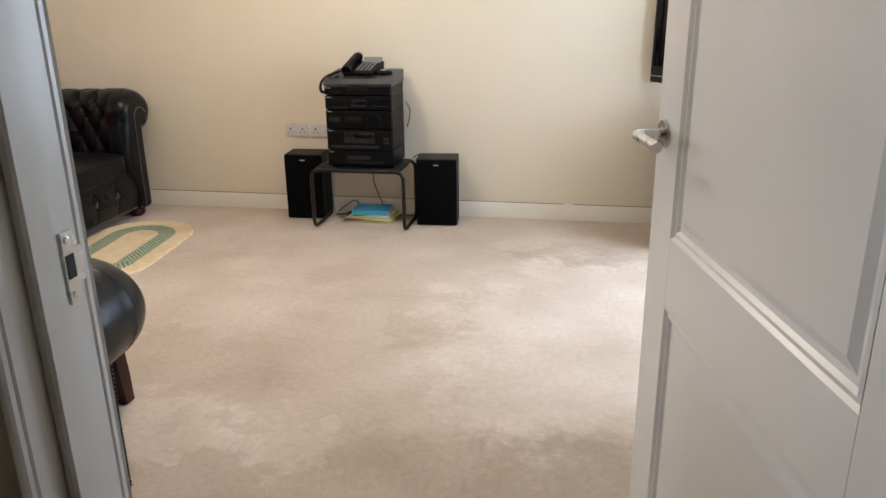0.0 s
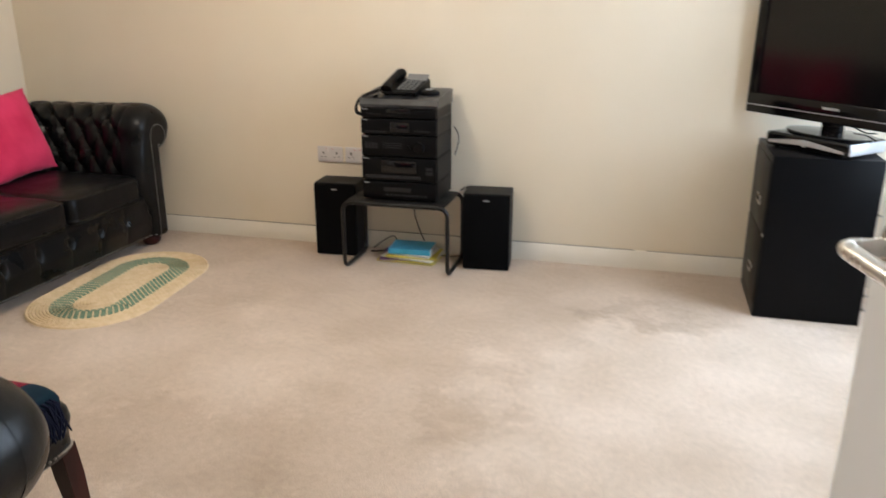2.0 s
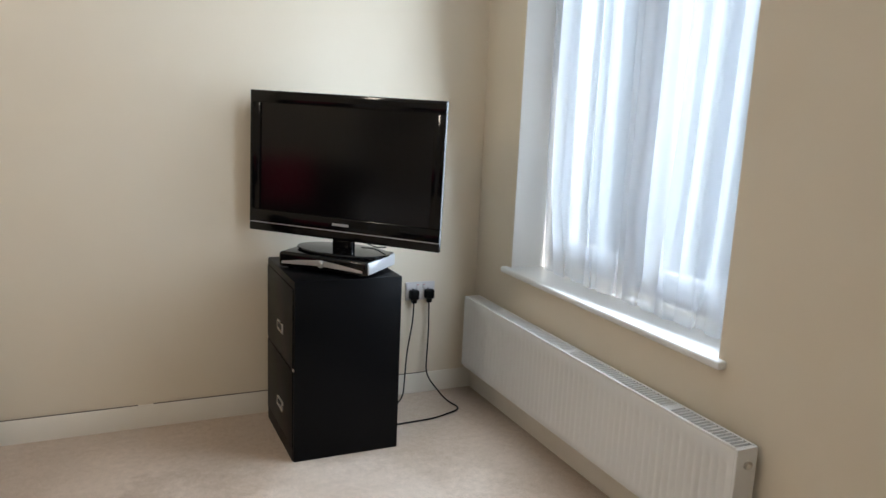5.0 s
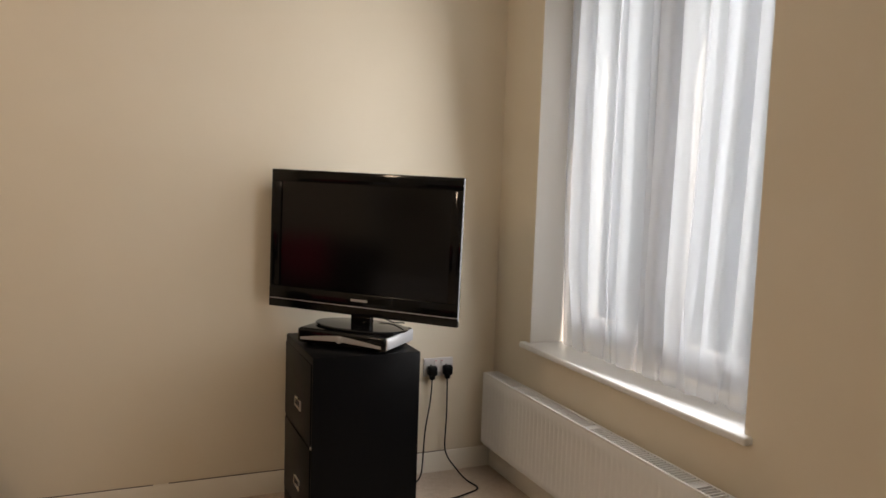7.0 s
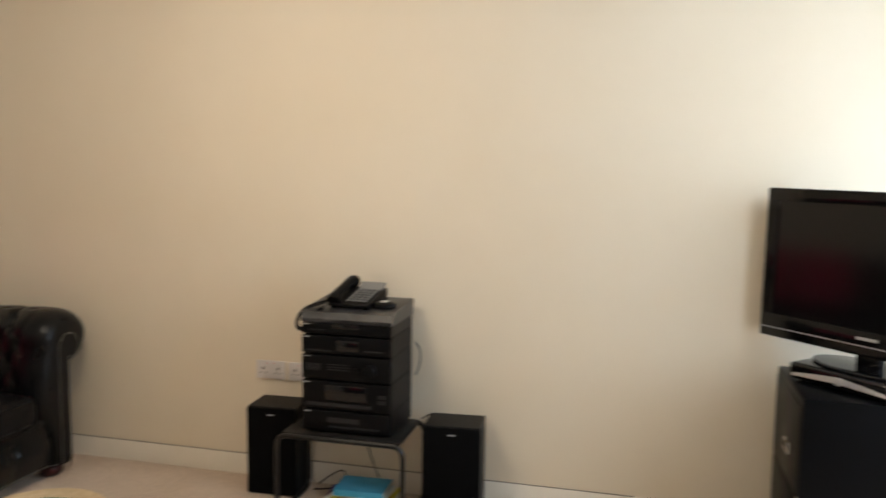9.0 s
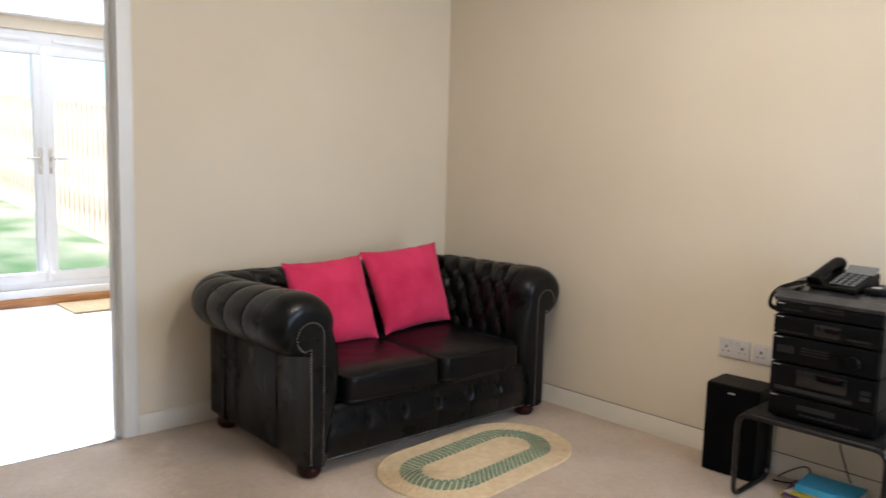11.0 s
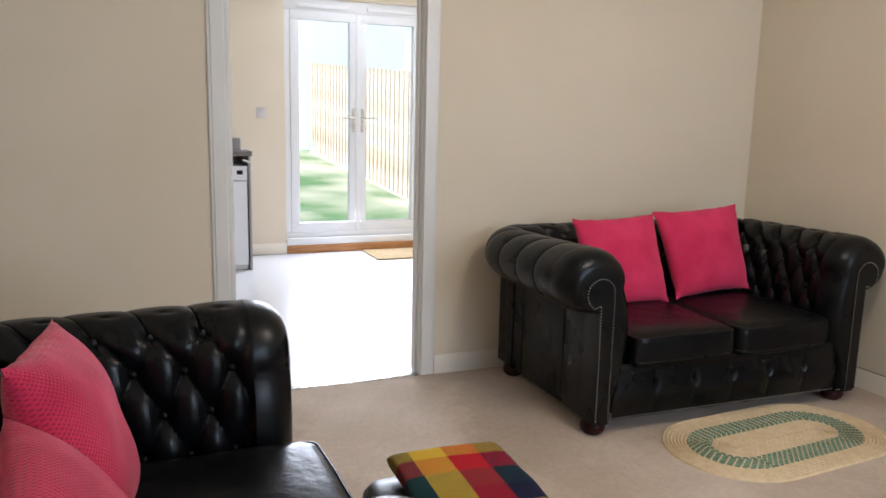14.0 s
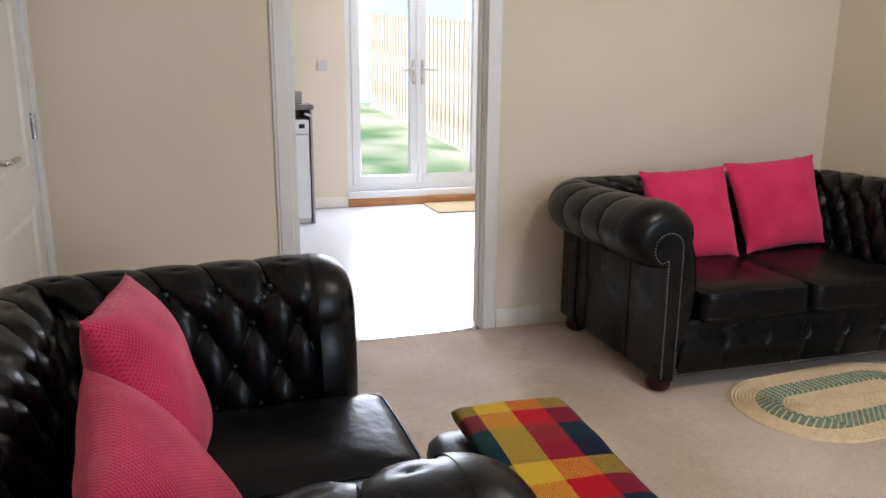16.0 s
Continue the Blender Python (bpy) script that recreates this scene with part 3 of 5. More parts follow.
# entry leaf, open into the room, hinged at the east side of the doorway
LW = 0.836
leaf_turn = math.degrees(math.atan2(0.973, -0.232))
d1 = panel_door("door_1", LW, 1.975, pose(4.077, -3.806, 0.004, 0, 0, leaf_turn), "white moulded two-panel door standing open into the room")
lever(d1, (LW - 0.043, 0.04, 1.083), (-1, 0, 0), (0, 1, 0))
lever(d1, (LW - 0.043, 0.0, 1.083), (-1, 0, 0), (0, -1, 0))
part("latch_plate", boxed(LW - 0.001, 0.009, 1.03, LW + 0.0015, 0.031, 1.135), STEEL, d1)
# cupboard leaf, closed
d2 = panel_door("door_2", CU1 - CU0 - 0.006, 1.975, pose(CU0 + 0.003, SY - 0.042, 0.004), "white moulded two-panel door, closed")
lever(d2, (CU1 - CU0 - 0.06, 0.04, 0.99), (-1, 0, 0), (0, 1, 0))
for z in (0.25, 1.05, 1.75):
    part("hinge", tube(boxed(-0.012, 0.036, z - 0.05, 0.022, 0.0415, z + 0.05), [(-0.003, 0.048, z - 0.05), (-0.003, 0.048, z + 0.05)], 0.008, 12), STEEL, d2, "steel butt hinge")

# ---- window, sill, voile ----
w = thing("window_1", "white plastic window in a deep reveal", "", kind="structure")
FX = EX + 0.225
bm = bmesh.new()
for a in ((WY0, WZ0 + 0.02, WY1, WZ0 + 0.09), (WY0, WZ1 - 0.07, WY1, WZ1), (WY0, WZ0 + 0.09, WY0 + 0.07, WZ1 - 0.07), (WY1 - 0.07, WZ0 + 0.09, WY1, WZ1 - 0.07), (-0.99, WZ0 + 0.09, -0.92, WZ1 - 0.07)):
    box(bm, FX, a[0], a[1], FX + 0.07, a[2], a[3], 0.006, 2)
part("window_frame", bm, UPVC, w)
bm = bmesh.new()
for y0, y1 in ((WY0 + 0.07, -0.99), (-0.92, WY1 - 0.07)):
    for a in ((y0, WZ0 + 0.09, y1, WZ0 + 0.14), (y0, WZ1 - 0.12, y1, WZ1 - 0.07), (y0, WZ0 + 0.14, y0 + 0.05, WZ1 - 0.12), (y1 - 0.05, WZ0 + 0.14, y1, WZ1 - 0.12)):
        box(bm, FX - 0.012, a[0], a[1], FX + 0.05, a[2], a[3], 0.006, 2)
part("window_sash", bm, UPVC, w)
for y0, y1 in ((WY0 + 0.12, -1.04), (-0.87, WY1 - 0.12)):
    p = part("pane", boxed(FX + 0.012, y0, WZ0 + 0.14, FX + 0.018, y1, WZ1 - 0.12), GLASS, w, smooth=False)
    p.visible_shadow = False
part("window_handle", tube(boxed(FX - 0.03, -0.915, 1.30, FX - 0.012, -0.885, 1.42, 0.004), [(FX - 0.04, -0.90, 1.36), (FX - 0.045, -0.90, 1.26)], 0.008), UPVC, w)
# whiter lining than the wall: daylight on the reveal put into its colour
bm = boxed(EX + 0.001, WY1 - 0.004, WZ0 + 0.004, FX, WY1, WZ1)
box(bm, EX + 0.001, WY0, WZ0 + 0.004, FX, WY0 + 0.004, WZ1)
box(bm, EX + 0.001, WY0 + 0.004, WZ1 - 0.004, FX, WY1 - 0.004, WZ1)
setting("window_reveal", bm, CEIL, "window reveal lined white to carry the daylight on it", smooth=False)
setting("window_sill", boxed(EX - 0.03, WY0 - 0.03, WZ0 - 0.022, EX + 0.225, WY1 + 0.045, WZ0 + 0.004, 0.008, 3), GLOSS, "white gloss painted window board")

rng = random.Random(4)
ph = [rng.uniform(0, 6.28) for _ in range(8)]


def voile(u, v):
    """u across, v up: gathered folds, tighter at the top, swinging out at the hem."""
    y0, y1 = WY0 + 0.012 + 0.008 * (1 - v) ** 2, WY1 - 0.012 - 0.040 * (1 - v)
    grow = (0.8 + 0.35 * (1 - v)) * (0.28 + 0.72 * min(1, v / 0.22))
    f = (math.sin(u * 74 + ph[0] + 0.5 * math.sin(u * 9 + ph[1])) * 0.036 + math.sin(u * 31 + ph[2] + v * 0.7) * 0.016
         + math.sin(u * 143 + ph[3] + 1.5 * v) * 0.006 + math.sin(u * 13 + ph[4] - v * 1.3) * 0.012)
    y = y0 + (y1 - y0) * (u + (0.013 * math.sin(u * 74 + ph[5] + v) + 0.012 * math.sin(u * 121 + ph[7])) * min(1, u * 12, (1 - u) * 12) + 0.02 * math.sin(v * 2.2 + u * 6) * (1 - v))
    z0 = WZ0 + 0.008 + 0.002 * math.sin(u * 17 + ph[6])
    return EX + 0.150 + f * grow - 0.02 * (1 - v), y, z0 + (WZ1 - 0.055 - z0) * v


cu = thing("net_curtain", "sheer white voile curtain hanging in the window reveal", "curtain")
part("curtain_cloth", sheet(bmesh.new(), 640, 26, voile), NET, cu, angle=180)
part("curtain_wire", tube(bmesh.new(), [(EX + 0.150, WY0 + 0.002, WZ1 - 0.05), (EX + 0.150, -0.96, WZ1 - 0.053), (EX + 0.150, WY1 - 0.002, WZ1 - 0.05)], 0.006), WHITE_PLASTIC, cu, "white covered curtain wire")

# ---- radiator ----
rad = thing("radiator", "white panel radiator with a slotted top grille under the window", "radiator", pose(0, 0, 0))
RX, RY0, RY1, RZ0, RZ1 = 5.045, -1.785, -0.078, 0.135, 0.478
n_f = 52
pitch = (RY1 - RY0 - 0.06) / n_f
out = [(RY0 + 0.012, RX)]
for i in range(n_f):
    a = RY0 + 0.03 + i * pitch
    out += [(a, RX), (a + pitch * 0.18, RX + 0.004), (a + pitch * 0.42, RX + 0.004), (a + pitch * 0.6, RX)]
out += [(RY1 - 0.012, RX)]
bm = bmesh.new()
zs = [(RZ0, 0.010, 0), (RZ0 + 0.012, 0.0, 0), (RZ0 + 0.035, 0, 0), (RZ0 + 0.05, 0, 1), (RZ1 - 0.06, 0, 1), (RZ1 - 0.045, 0, 0), (RZ1 - 0.012, 0, 0), (RZ1, 0.008, 0)]
g = [[bm.verts.new((RX + back + (x - RX) * k, y, z)) for y, x in out] for z, back, k in zs]
for A, B in zip(g, g[1:]):
    for k in range(len(A) - 1):
        bm.faces.new((A[k], A[k + 1], B[k + 1], B[k]))
part("front_panel", bm, RADIATOR, rad, angle=50)
part("back_panel", boxed(RX + 0.055, RY0 + 0.012, RZ0, RX + 0.07, RY1 - 0.012, RZ1 - 0.01, 0.004), RADIATOR, rad)
for y0, y1 in ((RY0, RY0 + 0.012), (RY1 - 0.012, RY1)):
    part("side_cover", boxed(RX - 0.002, y0, RZ0 + 0.012, RX + 0.075, y1, RZ1 + 0.004, 0.004), RADIATOR, rad)
bm = bmesh.new()
for x in (RX, RX + 0.066):
    box(bm, x, RY0 + 0.012, RZ1 - 0.004, x + 0.008, RY1 - 0.012, RZ1 + 0.004)
n_s = 96
for i in range(n_s + 1):
    y = RY0 + 0.012 + (RY1 - RY0 - 0.033) * i / n_s
    box(bm, RX + 0.008, y, RZ1 - 0.008, RX + 0.066, y + (0.03 if i % 32 == 16 else 0.005), RZ1 + 0.003)
part("top_grille", bm, RADIATOR, rad, smooth=False)
# core coloured dark grey for the shade inside the grille slots
part("convector_core", boxed(RX + 0.02, RY0 + 0.03, RZ0 + 0.02, RX + 0.045, RY1 - 0.03, RZ1 - 0.03), material("shaded_convector_steel", (0.16, 0.16, 0.16), 0.6), rad)
part("bleed_plug", lathe(bmesh.new(), [(0.013, 0), (0.013, -0.008), (0.008, -0.010)], 14, (RX + 0.037, RY0, RZ1 - 0.045), "Y"), STEEL, rad, "small brass and steel bleed plug")
for y in (RY0 + 0.28, RY1 - 0.28):
    part("wall_bracket", boxed(RX + 0.07, y, RZ0 + 0.04, EX, y + 0.03, RZ1 - 0.05), RADIATOR, rad)


# ---- sockets ----
def socket(name, x, z, gangs, label, m=None):
    s = thing(name, label, "wall socket", pose(x, 0, z), "wall sockets")
    wd = 0.146 if gangs == 2 else 0.086
    part("face_plate", boxed(-wd / 2, -0.010, -0.043, wd / 2, 0, 0.043, 0.003, 2), WHITE_PLASTIC, s)
    for cx in ((-0.038, 0.038) if gangs == 2 else (0,)):
        bm = bmesh.new()
        box(bm, cx - 0.004, -0.0106, 0.0, cx + 0.004, -0.0095, 0.013)
        box(bm, cx - 0.016, -0.0106, -0.017, cx - 0.009, -0.0095, -0.012)
        box(bm, cx + 0.009, -0.0106, -0.017, cx + 0.016, -0.0095, -0.012)
        part("pin_slots", bm, SOCKET_DARK, s, smooth=False)
        sx = cx + (0.022 if cx < 0 else -0.022) if gangs == 2 else cx + 0.024
        r = part("rocker_switch", boxed(sx - 0.0065, -0.0145, 0.012, sx + 0.0065, -0.008, 0.034, 0.0015, 1), WHITE_PLASTIC, s)
        part("on_mark", boxed(sx - 0.004, -0.0152, 0.030, sx + 0.004, -0.0144, 0.0325), RED_MARK, r, smooth=False)
    return s


socket("wall_socket", 1.946, 0.514, 2, "white plastic double wall socket above the skirting")
socket("wall_socket", 2.108, 0.514, 2, "white plastic double wall socket half behind the stereo")
socket("wall_socket", 4.845, 0.503, 2, "white plastic double socket with two plugs in it")


def plug(x, z, pts, label):
    p = thing("plug", label, "plug", pose(0, 0, 0), "plugs")
    bm = boxed(x - 0.022, -0.046, z - 0.024, x + 0.022, -0.012, z + 0.022, 0.009, 3)
    box(bm, x - 0.012, -0.040, z - 0.042, x + 0.012, -0.018, z - 0.018, 0.005, 2)
    part("plug_body", bm, BLACK_PLASTIC, p)
    part("cable", tube(bmesh.new(), bend(pts, 0.05, 6), 0.0035, 8), BLACK_PLASTIC, p)


plug(4.807, 0.492, [(4.807, -0.029, 0.455), (4.803, -0.03, 0.36), (4.77, -0.05, 0.22), (4.73, -0.12, 0.02), (4.60, -0.20, 0.006), (4.53, -0.2, 0.006)], "black plug with a thin cable hanging down")
plug(4.883, 0.492, [(4.883, -0.029, 0.455), (4.886, -0.03, 0.30), (4.87, -0.05, 0.10), (4.93, -0.16, 0.006), (4.96, -0.27, 0.006), (4.80, -0.33, 0.006), (4.55, -0.34, 0.006)], "black plug with a cable looping on the carpet")


# ---- chesterfield sofas ----
def sofa(name, inner, m, label, depth=0.95, lip=0.0, cz=0.648):
    """Local: x across the front, y from the front plane (0) to the back, z up."""
    s = thing(name, label, "sofa", m, "leather sofas")
    hw = inner / 2

    def profile(v, g=0.0):
        """Offset from the inner face and height, from the seat up over the roll to its underside; and the outward normal. g: flare towards the front."""
        rx, rz, co, zc = 0.124 + 0.032 * g, 0.120 + 0.012 * g, 0.184 - 0.026 * g, cz + 0.004 * g
        if v < 0.36:
            t = v / 0.36
            o, z = 0.0 + (co - rx * 0.998) * t ** 1.8, 0.29 + (zc + 0.004 - 0.29) * t
            return o, z, -1.0, 0.12
        t = (v - 0.36) / 0.64
        a = math.pi * (1.0 - t * 1.62)
        return co + rx * math.cos(a), zc + rz * math.sin(a), math.cos(a), math.sin(a)

    def tuft(u, v, length):
        """Diamond tufting on the inner face that turns into straight pleats over the roll."""
        cols = 2 * max(3, round(length / 0.118))
        a = u * cols
        rise = v / 0.115
        dia = abs(math.sin(math.pi * (a + rise) / 1.0 * 0.5 * 1.0) * math.sin(math.pi * (a - rise) * 0.5)) ** 0.6
        pleat = abs(math.sin(math.pi * a * 0.5)) ** 0.22
        k = min(1, max(0, (v - 0.40) / 0.12))
        k = k * k * (3 - 2 * k)
        f = dia * (1 - k) + pleat * k
        du, dv = a - round(a), rise - round(rise)
        near = 0.0
        if (round(a) + round(rise)) % 2 == 0 and v < 0.54:
            near = math.exp(-(du * du + dv * dv) * 9)
        amp = 0.021 - 0.006 * k
        return amp * (f - 0.7 - 0.12 * k) - 0.018 * near

    def upholstery(length, lo_mitre, hi_mitre, place, nu, flare=0.0):
        bm = bmesh.new()

        def at(u, v):
            o, z, no, nz = profile(v, flare * (1 - u) ** 1.6)
            fade = min(1, u * length / 0.03)
            d = tuft(u, v, length)
            if flare:
                d = d * fade + 0.001 * (1 - fade)
            a = -o * lo_mitre + (length + o * (hi_mitre + lo_mitre)) * u
            return place(a, o + no * d, z + nz * d)
        sheet(bm, nu, 120, at)
        return bm

    back_in = depth - 0.285

    def corner(x, y, z):
        """Rounds the plan of the roll where arm and back meet."""
        dx, dy = abs(x) - hw - 0.05, y - back_in - 0.05
        if dx > 0 and dy > 0:
            q = max(dx, dy) / math.hypot(dx, dy)
            x, y = math.copysign(hw + 0.05 + dx * q, x), back_in + 0.05 + dy * q
        return x, y, z

    side_len = back_in - 0.10
    # arms run from the front to the back corner, mitred there
    for sg in (-1, 1):
        arm = part("arm", upholstery(side_len, 0, 1, lambda a, o, z, sg=sg: corner(sg * (hw + o), 0.10 + a, z), 180, 1.0), LEATHER, s)
        # outer side panel with two seams
        for y0, y1 in ((0.03, 0.27), (0.274, 0.66), (0.664, depth - 0.02)):
            x0, x1 = sorted((sg * (hw + 0.09), sg * (hw + 0.150)))
            part("outer_side_panel", boxed(x0, y0, 0.062, x1, y1, 0.60, 0.008, 2), LEATHER, arm)
        # front post: padded scroll that rounds over to the facing
        loop = [(0.052, 0.062, -1.0, 0.0, 0.5), (0.050, 0.16, -1.0, 0.0, 0.5), (0.038, 0.22, -0.9, 0.4, 0.6), (0.006, 0.275, -0.9, 0.4, 0.85), (-0.022, 0.35, -1.0, 0.1, 1.0), (-0.026, 0.46, -1.0, 0.0, 1.0), (-0.018, 0.55, -1.0, 0.0, 1.0)]
        for k in range(41):
            a = math.pi * (1.08 - k / 40 * 1.56)
            loop.append((0.158 + 0.156 * math.cos(a), cz + 0.004 + 0.132 * math.sin(a), math.cos(a), math.sin(a), 1.0 if k < 32 else 1.0 - 0.06 * (k - 31)))
        loop += [(0.1515, 0.53, 1.0, 0.0, 0.10), (0.1515, 0.40, 1.0, 0.0, 0.10), (0.1515, 0.24, 1.0, 0.0, 0.10), (0.1515, 0.062, 1.0, 0.0, 0.10)]
        bm = bmesh.new()
        rings = []
        for k in range(9):
            th = math.pi / 2 * k / 8
            rings.append([bm.verts.new((sg * (hw + o - no * 0.075 * w_in * (1 - math.cos(th)) + no * 0.0015), 0.105 - 0.109 * math.sin(th), z - nz * 0.075 * w_in * (1 - math.cos(th)) + nz * 0.0015)) for o, z, no, nz, w_in in loop])
        for r0, r1 in zip(rings, rings[1:]):
            for a in range(len(loop) - 1):
                bm.faces.new((r0[a], r0[a + 1], r1[a + 1], r1[a]))
        bm.faces.new(rings[-1])
        bmesh.ops.recalc_face_normals(bm, faces=bm.faces)
        post = part("front_post", bm, LEATHER, arm, angle=60)
        inner_line = [(0.090, 0.075), (0.090, 0.35), (0.090, 0.59)] + [(0.152 + 0.062 * math.cos(math.pi * (1.0 - k / 18 * 1.36)), cz - 0.036 + 0.062 * math.sin(math.pi * (1.0 - k / 18 * 1.36))) for k in range(1, 19)]
        tail = [(0.150, cz - 0.082), (0.147, 0.35), (0.147, 0.075)]
        line = [Vector((sg * (hw + o), -0.008, z)) for o, z in inner_line + tail]
        part("scroll_facing", prism(bmesh.new(), [(v.x, v.z) for v in line], -0.010, 0.01, "Y"), LEATHER, post)
        bm = bmesh.new()
        run = 0.0
        for a, b in zip(line, line[1:]):
            d = (b - a).length
            while run < d:
                p = a.lerp(b, run / d)
                lathe(bm, [(0.0034, -0.004), (0.0028, -0.0060), (0.0012, -0.007)], 6, (p.x, -0.005, p.z), "Y")
                run += 0.0125
            run -= d
        tagged(part("nail_trim", bm, NAIL, post, "row of pewter upholstery nails"), kind="stuff")
    backp = part("backrest", upholstery(inner, 1, 1, lambda a, o, z: corner(-hw + a, back_in + o, z), 200), LEATHER, s)
    part("outer_back_panel", boxed(-hw - 0.16, back_in + 0.09, 0.062, hw + 0.16, back_in + 0.165, 0.60, 0.008), LEATHER, backp)
    # buttons on the inner faces
    def buttons(length, place, lo, hi, owner, flare=0.0):
        bm, made = bmesh.new(), []
        cols = 2 * max(3, round(length / 0.118))
        for i in range(1, cols):
            for j in range(1, 5):
                if (i + j) % 2:
                    continue
                v = j * 0.115
                o, z, no, nz = profile(v, flare * (1 - i / cols) ** 1.6)
                a = -o * lo + (length + o * (hi + lo)) * i / cols
                p = Vector(place(a, o + no * -0.027, z - nz * 0.027))
                if not made:
                    bmesh.ops.create_uvsphere(bm, u_segments=8, v_segments=5, radius=0.0115)
                    made.append(part("button", bm, LEATHER, owner))
                    ob = made[0]
                else:
                    ob = new("button", made[0].data)
                    ob.parent = owner
                ob.location = p
    for sg, owner in ((-1, [o for o in s.children if o.name.startswith("arm")][0]), (1, [o for o in s.children if o.name.startswith("arm")][1])):
        buttons(side_len, lambda a, o, z, sg=sg: (sg * (hw + o), 0.10 + a, z), 0, 1, owner, 1.0)
    buttons(inner, lambda a, o, z: (-hw + a, back_in + o, z), 1, 1, backp)
    # buttoned front rail
    def rail(u, v):
        x = -hw - 0.050 + (inner + 0.100) * u
        n_b = 2 * round(inner / 0.175)
        z = 0.062 + 0.238 * v
        bulge = 0.028 * math.sin(math.pi * min(1, v * 1.02)) ** 0.6
        cell = abs(math.sin(math.pi * u * n_b / 2 * 1.0)) ** 0.4
        lower = max(0, 1 - abs(v - 0.42) / 0.55)
        return x, 0.030 - bulge * (0.62 + 0.38 * cell) * (0.4 + 0.6 * lower if v < 0.9 else 1) + (0.02 * math.exp(-((abs((u * n_b / 2) % 1 - 0.5) - 0.5) ** 2) * 300 - (v - 0.62) ** 2 * 160)), z
    bm = sheet(bmesh.new(), 150, 22, rail)
    box(bm, -hw, 0.035, 0.062, hw, depth - 0.2, 0.285)
    rl = part("front_rail", bm, LEATHER, s, angle=60)
    bm = bmesh.new()
    for i in range(int((inner + 0.17) / 0.0125)):
        lathe(bm, [(0.0034, 0.0), (0.0028, -0.002), (0.0012, -0.003)], 6, (-hw - 0.085 + i * 0.0125, 0.004 if abs(-hw - 0.085 + i * 0.0125) > hw + 0.05 else 0.024, 0.072), "Y")
    tagged(part("nail_trim", bm, NAIL, rl, "row of pewter upholstery nails"), kind="stuff")
    # seat cushions with piping
    for k in (0, 1):
        x0, x1 = (-hw + 0.026, -0.006) if k == 0 else (0.006, hw - 0.026)

        def pad(u, v, x0=x0, x1=x1):
            t = 2 * math.pi * u
            ex = 0.16
            cx, cy = math.cos(t), math.sin(t)
            sx, sy = math.copysign(abs(cx) ** ex, cx), math.copysign(abs(cy) ** ex, cy)
            ring = [(0.0, 0.285), (0.97, 0.288), (1.0, 0.31), (1.006, 0.345), (1.0, 0.395), (0.985, 0.412), (0.90, 0.428), (0.7, 0.440), (0.4, 0.446), (0.0, 0.448)]
            q = v * 9
            i = min(8, int(q))
            f = q - i
            rr, z = [ring[i][n] + (ring[i + 1][n] - ring[i][n]) * f for n in (0, 1)]
            x, y = (x0 + x1) / 2 + (x1 - x0) / 2 * rr * sx, (back_in - lip) / 2 + (back_in + lip) / 2 * rr * sy
            if v > 0.55:
                z += 0.006 * noise.noise(Vector((x * 5, y * 5, k * 7.3))) + 0.003 * noise.noise(Vector((x * 16, y * 13, k * 3.1)))
            return x, y - 0.01, z
        c = part("seat_cushion", sheet(bmesh.new(), 96, 27, pad, True), LEATHER_SEAT, s, "plump black leather seat cushion", angle=70)
        for lv in (5 / 9, 2 / 9):
            pts = [pad(i / 96, lv) for i in range(96)]
            part("piping", tube(bmesh.new(), pts, 0.0045, 6, True), LEATHER, c)
    for x in (-hw - 0.105, hw + 0.105):
        for y in (0.075, depth - 0.12):
            part("bun_foot", lathe(bmesh.new(), [(0.030, 0.064), (0.040, 0.058), (0.050, 0.044), (0.053, 0.031), (0.049, 0.016), (0.038, 0.004), (0.030, 0.0)], 24, (x, y, 0)), MAHOGANY, s, "turned dark mahogany bun foot")
    return s


sofa("sofa", 1.11, pose(1.0, -0.936, 0, 0, 0, 88.4), "black buttoned leather two-seat chesterfield by the back wall", 0.95)
sofa("sofa", 0.915, pose(1.938, -2.943, 0, 0, 0, 181.2), "black buttoned leather chesterfield with pink cushions beside the doorway", 0.945, 0.045, 0.632)


